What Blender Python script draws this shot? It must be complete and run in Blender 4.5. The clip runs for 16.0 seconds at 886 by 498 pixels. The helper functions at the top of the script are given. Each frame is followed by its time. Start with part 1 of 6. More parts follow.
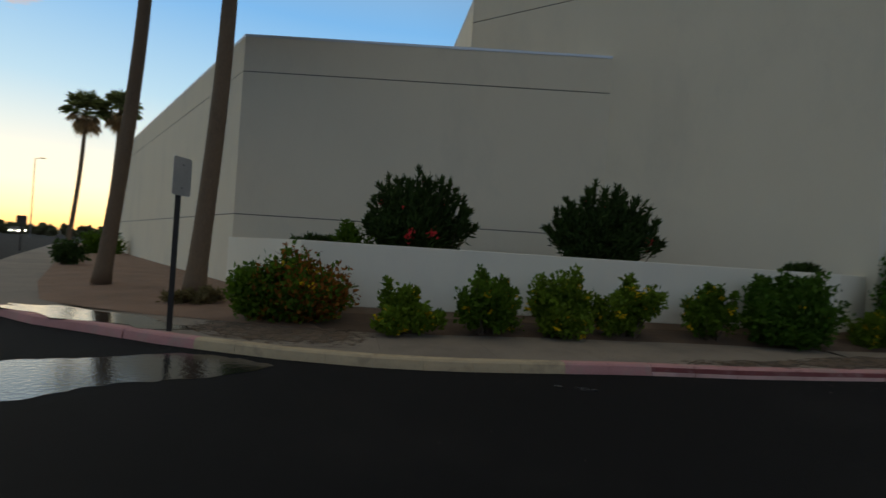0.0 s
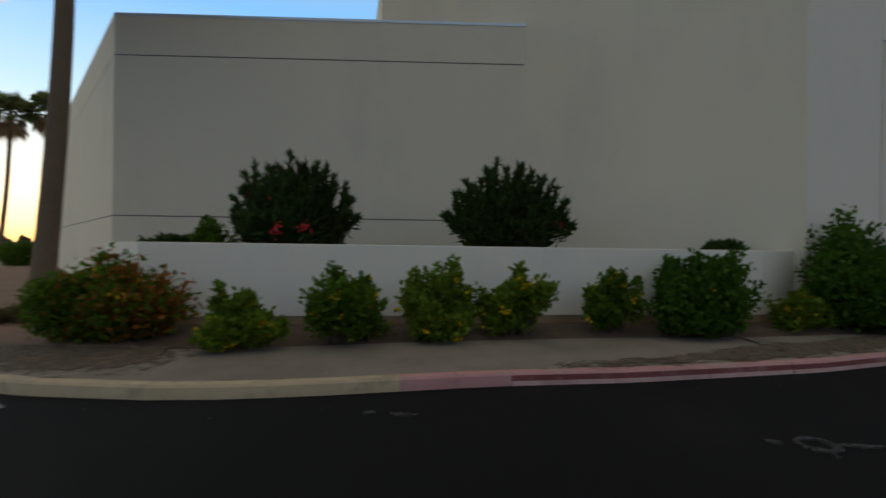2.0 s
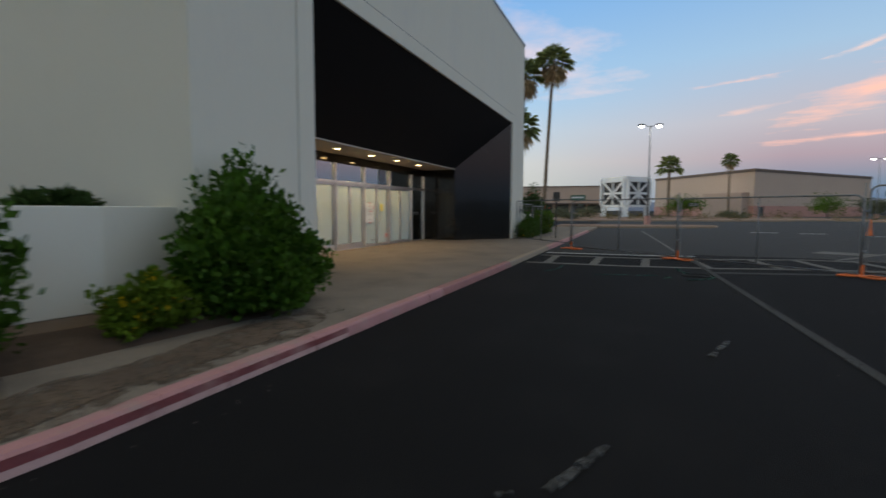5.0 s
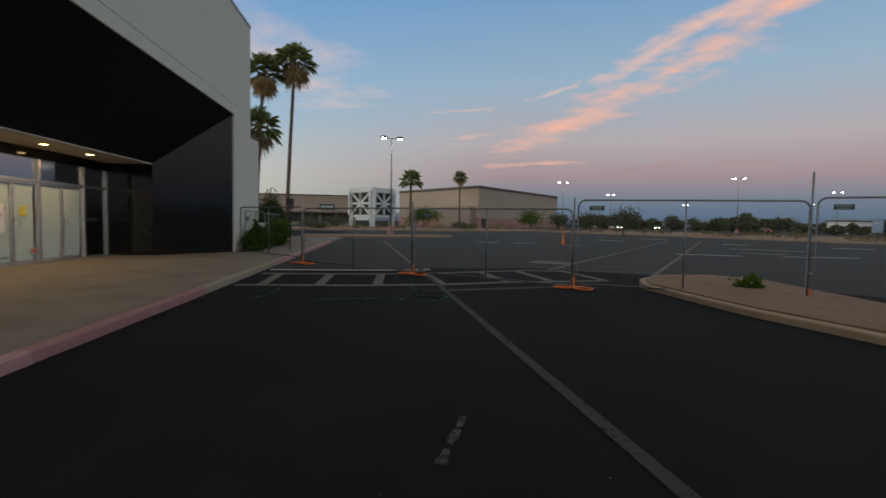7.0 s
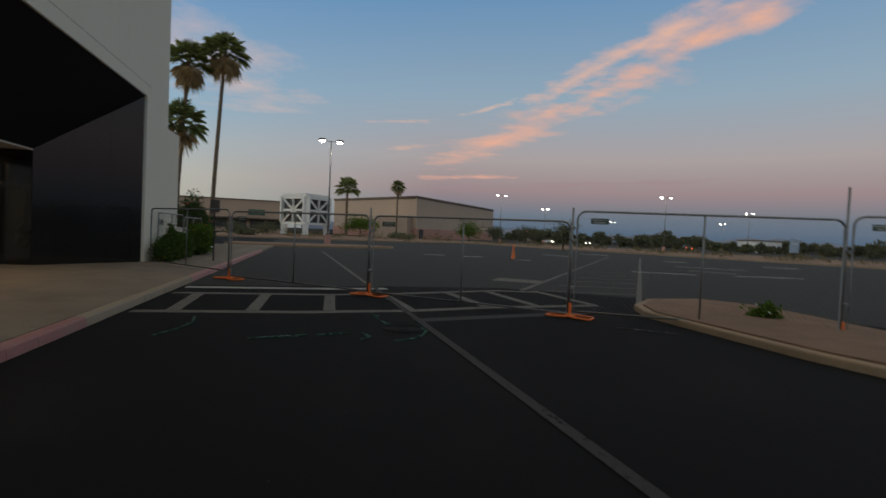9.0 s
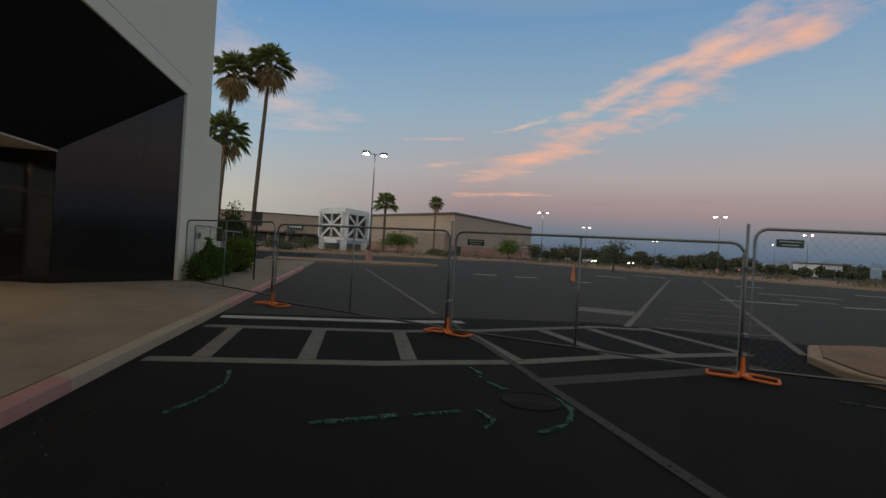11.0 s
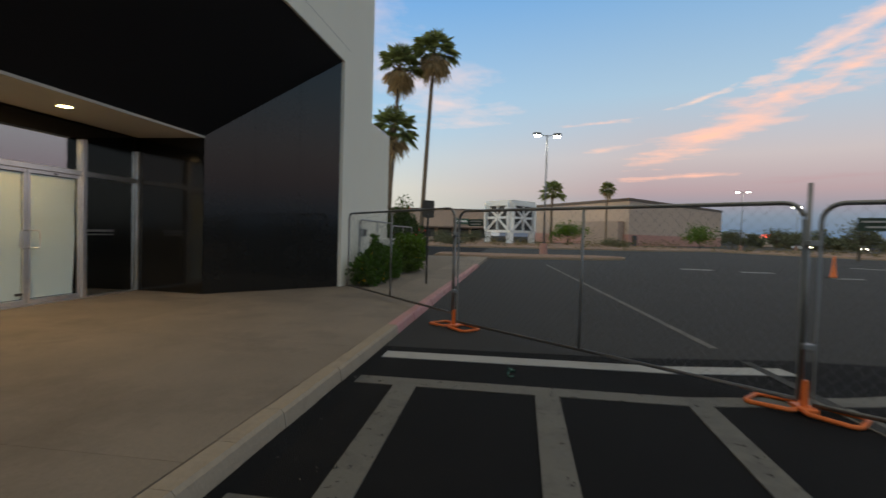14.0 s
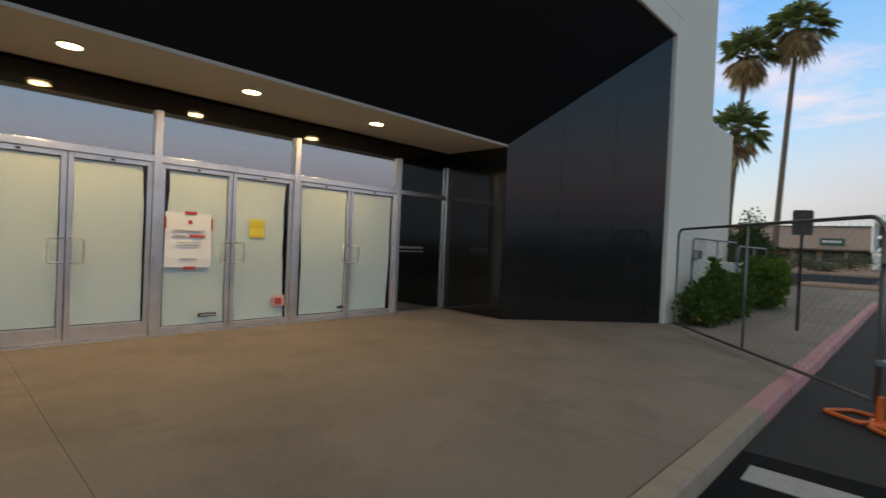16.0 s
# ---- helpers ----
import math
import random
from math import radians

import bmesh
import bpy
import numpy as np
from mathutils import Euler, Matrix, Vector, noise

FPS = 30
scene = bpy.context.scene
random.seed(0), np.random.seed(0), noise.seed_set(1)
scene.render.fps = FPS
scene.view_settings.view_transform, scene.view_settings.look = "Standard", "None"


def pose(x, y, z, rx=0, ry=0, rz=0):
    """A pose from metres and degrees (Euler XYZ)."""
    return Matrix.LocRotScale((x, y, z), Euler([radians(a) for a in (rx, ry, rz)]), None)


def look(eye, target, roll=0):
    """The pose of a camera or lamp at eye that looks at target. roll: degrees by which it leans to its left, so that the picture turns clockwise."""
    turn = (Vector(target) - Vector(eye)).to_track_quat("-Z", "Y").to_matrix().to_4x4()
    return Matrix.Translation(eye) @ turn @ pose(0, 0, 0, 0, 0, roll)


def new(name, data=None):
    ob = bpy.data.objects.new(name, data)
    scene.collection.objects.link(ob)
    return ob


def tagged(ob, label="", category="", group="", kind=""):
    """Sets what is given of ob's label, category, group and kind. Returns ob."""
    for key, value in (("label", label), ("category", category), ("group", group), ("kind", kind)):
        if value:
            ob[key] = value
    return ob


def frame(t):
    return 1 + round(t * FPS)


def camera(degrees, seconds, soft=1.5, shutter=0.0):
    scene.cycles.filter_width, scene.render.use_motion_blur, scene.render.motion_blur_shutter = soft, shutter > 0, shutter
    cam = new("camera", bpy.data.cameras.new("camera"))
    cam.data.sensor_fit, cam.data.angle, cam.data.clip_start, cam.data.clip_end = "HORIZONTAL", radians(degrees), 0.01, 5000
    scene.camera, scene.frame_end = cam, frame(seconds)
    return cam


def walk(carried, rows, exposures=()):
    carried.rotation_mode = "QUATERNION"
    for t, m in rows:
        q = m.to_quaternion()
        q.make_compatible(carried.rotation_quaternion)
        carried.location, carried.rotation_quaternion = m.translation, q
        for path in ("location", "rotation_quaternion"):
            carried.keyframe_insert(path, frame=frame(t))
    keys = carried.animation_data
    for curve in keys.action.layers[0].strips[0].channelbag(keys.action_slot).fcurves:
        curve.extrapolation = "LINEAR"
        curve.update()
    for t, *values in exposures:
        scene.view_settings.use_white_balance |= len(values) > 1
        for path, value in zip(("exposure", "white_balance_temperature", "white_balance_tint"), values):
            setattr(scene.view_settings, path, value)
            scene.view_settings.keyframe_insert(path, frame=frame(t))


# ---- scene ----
cam = camera(83.0, 16.0, soft=1.5, shutter=0.4)
PATH = [
    (0.0, pose(2.332, 3.391, 1.408, 90.55, -3.64, -18.40)),
    (0.5, pose(2.664, 3.677, 1.402, 89.54, -2.50, -12.35)),
    (1.0, pose(3.087, 3.850, 1.428, 88.68, -2.11, -11.36)),
    (1.5, pose(3.666, 3.888, 1.478, 88.97, -1.17, -14.02)),
    (2.0, pose(4.461, 3.927, 1.478, 89.80, -0.80, -20.50)),
    (2.5, pose(5.253, 4.167, 1.475, 89.28, -0.08, -31.08)),
    (3.0, pose(6.031, 4.480, 1.452, 88.77, -0.44, -43.02)),
    (3.5, pose(6.791, 4.776, 1.471, 88.01, -1.54, -47.70)),
    (4.0, pose(7.587, 4.987, 1.444, 87.49, -0.06, -52.58)),
    (4.5, pose(8.440, 5.088, 1.429, 86.35, 1.20, -59.75)),
    (5.0, pose(9.267, 4.936, 1.468, 85.54, -0.15, -68.79)),
    (7.5, pose(12.523, 4.542, 1.480, 87.87, -0.80, -101.24)),
    (8.0, pose(13.169, 4.652, 1.478, 88.49, -0.41, -104.77)),
    (8.5, pose(13.747, 4.806, 1.466, 87.36, 0.60, -105.84)),
    (9.0, pose(14.265, 4.973, 1.473, 88.30, -2.57, -104.04)),
    (9.5, pose(14.930, 5.128, 1.482, 90.48, -6.86, -100.57)),
    (12.0, pose(18.200, 5.777, 1.492, 88.95, -1.10, -101.04)),
    (12.5, pose(18.844, 5.897, 1.475, 88.31, -0.96, -101.69)),
    (13.0, pose(19.585, 6.069, 1.488, 88.18, -0.96, -96.79)),
    (13.5, pose(20.266, 6.229, 1.488, 88.08, -0.99, -90.25)),
    (14.0, pose(20.932, 6.339, 1.465, 88.30, -1.62, -81.82)),
    (14.5, pose(21.600, 6.467, 1.425, 88.63, -2.90, -73.43)),
    (15.0, pose(22.076, 6.759, 1.455, 88.38, -3.24, -64.57)),
    (15.5, pose(22.492, 7.041, 1.456, 88.42, -3.65, -54.64)),
    (16.0, pose(22.868, 7.048, 1.475, 89.23, -2.47, -46.31)),
]
# seconds, stops, kelvin, tint
EXPOSURE = [(0.0, -0.2, 7750, 3), (1.5, -0.22, 7600, 3), (2.3, 0.42, 7900, 6), (3.0, 0.92, 7750, 5), (3.5, 0.85, 7450, 4), (5.0, 0.47, 7350, 3), (7.5, 0.0, 8050, 3), (9.0, -0.12, 8200, 3), (12.0, 0.12, 8450, 3), (13.0, 0.32, 8450, 3), (14.5, 0.58, 8000, 3), (16.0, 0.72, 7400, 2)]

# rose cloud bands on the high layer: start, end, width, raggedness, seed, cover, colour
CLOUDS = [
    (7.46, -1.70, 3.06, -1.88, 0.34, 1.5, 3.1, 0.8, (240, 182, 170)),
    (3.86, -1.87, 1.36, -1.74, 0.19, 2.7, 7.7, 0.85, (240, 184, 170)),
    (3.65, -1.50, 1.45, -1.57, 0.12, 3.2, 1.3, 0.8, (238, 190, 180)),
    (4.71, -0.29, 4.43, -0.95, 0.08, 3.0, 5.2, 0.6, (244, 190, 176)),
    (8.96, -1.80, 7.71, -3.15, 0.35, 1.8, 9.4, 0.7, (236, 180, 172)),
    (4.59, 0.35, 2.07, 1.07, 0.5, 2.0, 2.6, 0.5, (226, 196, 200)),
    (4.04, -1.17, 3.45, -1.39, 0.05, 4.0, 8.1, 0.55, (246, 200, 184)),
    (6.23, -0.79, 5.44, -1.22, 0.12, 2.6, 3.9, 0.4, (240, 190, 178)),
    (9.13, -3.70, 6.21, -6.20, 0.5, 1.2, 6.6, 0.4, (160, 132, 150)),
    (-1.0, 2.5, -1.25, 2.75, 0.07, 5.0, 4.4, 0.85, (255, 196, 150)),
    (-1.75, 3.3, -1.95, 3.4, 0.05, 5.0, 6.1, 0.8, (255, 200, 160)),
]

walk(cam, PATH, exposures=EXPOSURE)

# ---------------------------------------------------------------- sky
WEST = Vector((-0.36, 0.93, 0.0))
world = bpy.data.worlds.new("dusk_sky")
scene.world = world
world.use_nodes = True
wt = world.node_tree
wt.nodes.clear()


def nd(tree, kind, **settings):
    n = tree.nodes.new(kind)
    for k, val in settings.items():
        n.inputs[k.replace("_", " ")].default_value = val
    return n


def ramp(tree, stops, fac):
    r = tree.nodes.new("ShaderNodeValToRGB")
    el = r.color_ramp.elements
    while len(el) < len(stops):
        el.new(0.5)
    for e, (p, c) in zip(el, stops):
        e.position, e.color = p, (*c, 1)
    tree.links.new(fac, r.inputs[0])
    return r.outputs[0]


def maths(tree, op, a, b=None, clamp=False):
    m = tree.nodes.new("ShaderNodeMath")
    m.operation, m.use_clamp = op, clamp
    for i, q in enumerate((a, b)):
        if q is None:
            continue
        if isinstance(q, (int, float)):
            m.inputs[i].default_value = q
        else:
            tree.links.new(q, m.inputs[i])
    return m.outputs[0]


def mix(tree, fac, a, b, how="MIX"):
    m = tree.nodes.new("ShaderNodeMix")
    m.data_type, m.blend_type = "RGBA", how
    for i, q in ((0, fac), (6, a), (7, b)):
        if isinstance(q, (int, float)):
            m.inputs[i].default_value = q
        elif isinstance(q, tuple):
            m.inputs[i].default_value = (*q, 1)
        else:
            tree.links.new(q, m.inputs[i])
    return m.outputs[2]


def srgb(r, g, b):
    return tuple(((c / 255 + 0.055) / 1.055) ** 2.4 if c > 10 else c / 255 / 12.92 for c in (r, g, b))


coord = wt.nodes.new("ShaderNodeTexCoord").outputs["Generated"]
sep = wt.nodes.new("ShaderNodeSeparateXYZ")
wt.links.new(coord, sep.inputs[0])
height = maths(wt, "MAXIMUM", sep.outputs[2], 0.0)
ZENITH = srgb(170, 170, 171)


def lit(k, r, g, b):
    return tuple(k * c for c in srgb(r, g, b))


east = ramp(wt, [(0.0, srgb(70, 102, 140)), (0.045, srgb(98, 120, 152)), (0.09, srgb(148, 134, 156)), (0.15, srgb(164, 160, 180)), (0.26, srgb(138, 168, 206)), (0.42, srgb(100, 148, 206)), (0.68, ZENITH), (1.0, ZENITH)], height)
west = ramp(wt, [(0.0, lit(1.5, 253, 214, 146)), (0.032, lit(1.7, 255, 234, 186)), (0.075, lit(1.55, 255, 246, 222)), (0.135, lit(1.2, 222, 238, 250)), (0.235, lit(1.25, 170, 212, 250)), (0.40, lit(1.3, 108, 172, 240)), (0.68, ZENITH), (1.0, ZENITH)], height)
north = ramp(wt, [(0.0, srgb(178, 178, 180)), (0.09, srgb(178, 186, 198)), (0.2, srgb(142, 178, 218)), (0.42, srgb(90, 146, 214)), (0.68, ZENITH), (1.0, ZENITH)], height)
toward = wt.nodes.new("ShaderNodeVectorMath")
toward.operation = "DOT_PRODUCT"
wt.links.new(coord, toward.inputs[0])
toward.inputs[1].default_value = WEST
around = maths(wt, "ADD", maths(wt, "MULTIPLY", toward.outputs["Value"], 0.5), 0.5, True)
w1 = maths(wt, "MULTIPLY", maths(wt, "SUBTRACT", around, 0.22), 4.2, True)
w2 = maths(wt, "MULTIPLY", maths(wt, "SUBTRACT", around, 0.62), 4.0, True)
air = mix(wt, w2, mix(wt, w1, east, north), west)
# the last sunlight, scattered: a physical sky with the sun on the horizon
phys = wt.nodes.new("ShaderNodeTexSky")
phys.sky_type, phys.sun_disc = "NISHITA", False
phys.sun_elevation, phys.sun_rotation = radians(1.0), math.atan2(WEST.x, WEST.y)
air = mix(wt, 0.02, air, phys.outputs[0], "ADD")


# rose clouds on a flat layer high up
def cloud_layer():
    over = maths(wt, "MAXIMUM", sep.outputs[2], 0.03)
    px = maths(wt, "DIVIDE", sep.outputs[0], over)
    py = maths(wt, "DIVIDE", sep.outputs[1], over)
    flat = wt.nodes.new("ShaderNodeCombineXYZ")
    wt.links.new(px, flat.inputs[0])
    wt.links.new(py, flat.inputs[1])
    return px, py, flat.outputs[0]


CLOUD_X, CLOUD_Y, CLOUD_P = cloud_layer()


def streak(ax, ay, bx, by, width, ragged, seed):
    """A ragged band of cloud from a to b on the layer."""
    dx, dy = bx - ax, by - ay
    length = math.hypot(dx, dy)
    dx, dy = dx / length, dy / length
    rx, ry = maths(wt, "SUBTRACT", CLOUD_X, ax), maths(wt, "SUBTRACT", CLOUD_Y, ay)
    along = maths(wt, "ADD", maths(wt, "MULTIPLY", rx, dx), maths(wt, "MULTIPLY", ry, dy))
    across = maths(wt, "ADD", maths(wt, "MULTIPLY", rx, -dy), maths(wt, "MULTIPLY", ry, dx))
    shift = wt.nodes.new("ShaderNodeVectorMath")
    shift.operation = "ADD"
    wt.links.new(CLOUD_P, shift.inputs[0])
    shift.inputs[1].default_value = (seed, seed * 0.7, 0)
    n = nd(wt, "ShaderNodeTexNoise", Scale=ragged, Detail=7.0, Roughness=0.62)
    wt.links.new(shift.outputs[0], n.inputs[0])
    wob = maths(wt, "MULTIPLY", maths(wt, "SUBTRACT", n.outputs[0], 0.5), 4.0)
    a = maths(wt, "SUBTRACT", 1.0, maths(wt, "DIVIDE", maths(wt, "ABSOLUTE", across), width))
    ends = maths(wt, "MULTIPLY", maths(wt, "MINIMUM", along, maths(wt, "SUBTRACT", length, along)), 3.0 / length)
    a = maths(wt, "MINIMUM", a, ends)
    d = maths(wt, "ADD", a, wob)
    inside = maths(wt, "MULTIPLY", maths(wt, "ADD", a, 0.7), 1.6, True)
    return maths(wt, "MULTIPLY", maths(wt, "MULTIPLY", d, 0.75, True), inside, True)


above = maths(wt, "MULTIPLY", maths(wt, "SUBTRACT", sep.outputs[2], 0.03), 20.0, True)
for band in CLOUDS:
    cover = maths(wt, "MULTIPLY", maths(wt, "MULTIPLY", streak(*band[:7]), above), band[7])
    air = mix(wt, cover, air, srgb(*band[8]))
background = wt.nodes.new("ShaderNodeBackground")
background.inputs[1].default_value = 1.0
wt.links.new(air, background.inputs[0])
out = wt.nodes.new("ShaderNodeOutputWorld")
wt.links.new(background.outputs[0], out.inputs[0])


def lamp(name, kind, matrix, power, colour, **more):
    d = bpy.data.lights.new(name, kind)
    d.energy, d.color = power, colour
    if "size" in more:
        d.shape, d.size = "DISK", more["size"]
    if "angle" in more:
        d.angle = radians(more["angle"])
    if "spread" in more:
        d.spread = radians(more["spread"])
    if "soft" in more:
        d.shadow_soft_size = more["soft"]
    o = new(name, d)
    o.matrix_basis = matrix
    return o


# afterglow over the western horizon
lamp("afterglow", "SUN", look(WEST * 50 + Vector((0, 0, 9)), (0, 0, 0)), 0.35, (1.0, 0.8, 0.58), angle=95)


# ---------------------------------------------------------------- materials
def mat(name, colour, rough=0.7, metal=0.0, var=0.15, big=0.8, fine=25.0, bump=0.0, bump_scale=120.0, stain=None, stain_amount=0.4, stain_scale=0.5, spec=0.5, per_object=0.0, per_island=0.0, stretch=(1, 1, 1)):
    m = bpy.data.materials.new(name)
    m.use_nodes = True
    t = m.node_tree
    b = t.nodes["Principled BSDF"]
    geo = t.nodes.new("ShaderNodeNewGeometry")
    mp = t.nodes.new("ShaderNodeMapping")
    mp.inputs["Scale"].default_value = stretch
    t.links.new(geo.outputs["Position"], mp.inputs[0])
    pos = mp.outputs[0]

    def noise_at(s, detail=4.0, roughness=0.6):
        n = nd(t, "ShaderNodeTexNoise", Scale=s, Detail=detail, Roughness=roughness)
        t.links.new(pos, n.inputs[0])
        return n.outputs[0]
    lo = tuple(max(0, c * (1 - var)) for c in colour)
    hi = tuple(min(1, c * (1 + var)) for c in colour)
    both = maths(t, "ADD", maths(t, "MULTIPLY", noise_at(big), 0.6), maths(t, "MULTIPLY", noise_at(fine, 6), 0.4))
    col = mix(t, maths(t, "MULTIPLY", maths(t, "SUBTRACT", both, 0.3), 2.5, True), lo, hi)
    if stain:
        f = maths(t, "MULTIPLY", maths(t, "MULTIPLY", maths(t, "SUBTRACT", noise_at(stain_scale, 8, 0.7), 0.5), 5.0, True), stain_amount)
        col = mix(t, f, col, stain)
    if per_object or per_island:
        if per_object:
            r = t.nodes.new("ShaderNodeObjectInfo").outputs["Random"]
        else:
            r = geo.outputs["Random Per Island"]
        k = per_object or per_island
        v = maths(t, "ADD", maths(t, "MULTIPLY", r, 2 * k), 1 - k)
        vec = t.nodes.new("ShaderNodeVectorMath")
        vec.operation = "SCALE"
        t.links.new(col, vec.inputs[0])
        t.links.new(v, vec.inputs["Scale"])
        col = vec.outputs[0]
    t.links.new(col, b.inputs["Base Color"])
    b.inputs["Roughness"].default_value = rough
    b.inputs["Metallic"].default_value = metal
    b.inputs["Specular IOR Level"].default_value = spec
    if rough > 0.15:
        rr = maths(t, "ADD", maths(t, "MULTIPLY", maths(t, "SUBTRACT", both, 0.5), 0.25), rough, True)
        t.links.new(rr, b.inputs["Roughness"])
    if bump:
        bp = nd(t, "ShaderNodeBump", Strength=bump, Distance=0.02)
        t.links.new(noise_at(bump_scale, 5, 0.65), bp.inputs["Height"])
        t.links.new(bp.outputs[0], b.inputs["Normal"])
    return m


def glow(name, colour, strength):
    m = bpy.data.materials.new(name)
    m.use_nodes = True
    b = m.node_tree.nodes["Principled BSDF"]
    b.inputs["Base Color"].default_value = (*colour, 1)
    b.inputs["Emission Color"].default_value = (*colour, 1)
    b.inputs["Emission Strength"].default_value = strength
    return m


def glass(name, tint, gloss):
    m = bpy.data.materials.new(name)
    m.use_nodes = True
    t = m.node_tree
    t.nodes.clear()
    g = t.nodes.new("ShaderNodeBsdfGlossy")
    g.inputs["Roughness"].default_value = 0.03
    g.inputs["Color"].default_value = (0.84, 0.94, 1.0, 1)
    tr = t.nodes.new("ShaderNodeBsdfTransparent")
    tr.inputs[0].default_value = (*tint, 1)
    mx = t.nodes.new("ShaderNodeMixShader")
    lw = t.nodes.new("ShaderNodeLayerWeight")
    lw.inputs[0].default_value = 0.5
    f = maths(t, "ADD", maths(t, "MULTIPLY", maths(t, "POWER", lw.outputs["Facing"], 4.0), 0.45), gloss + 0.03, True)
    t.links.new(f, mx.inputs[0])
    t.links.new(tr.outputs[0], mx.inputs[1])
    t.links.new(g.outputs[0], mx.inputs[2])
    o = t.nodes.new("ShaderNodeOutputMaterial")
    t.links.new(mx.outputs[0], o.inputs[0])
    return m


def leafy(name, colour, var=0.35, rough=0.55):
    m = mat(name, colour, rough, 0, 0.2, 1.5, 30, per_island=var, spec=0.14)
    b = m.node_tree.nodes["Principled BSDF"]
    t = m.node_tree
    col = b.inputs["Base Color"].links[0].from_socket
    tr = t.nodes.new("ShaderNodeBsdfTranslucent")
    t.links.new(col, tr.inputs[0])
    mx = t.nodes.new("ShaderNodeMixShader")
    mx.inputs[0].default_value = 0.38
    t.links.new(b.outputs[0], mx.inputs[1])
    t.links.new(tr.outputs[0], mx.inputs[2])
    t.links.new(mx.outputs[0], t.nodes["Material Output"].inputs[0])
    return m


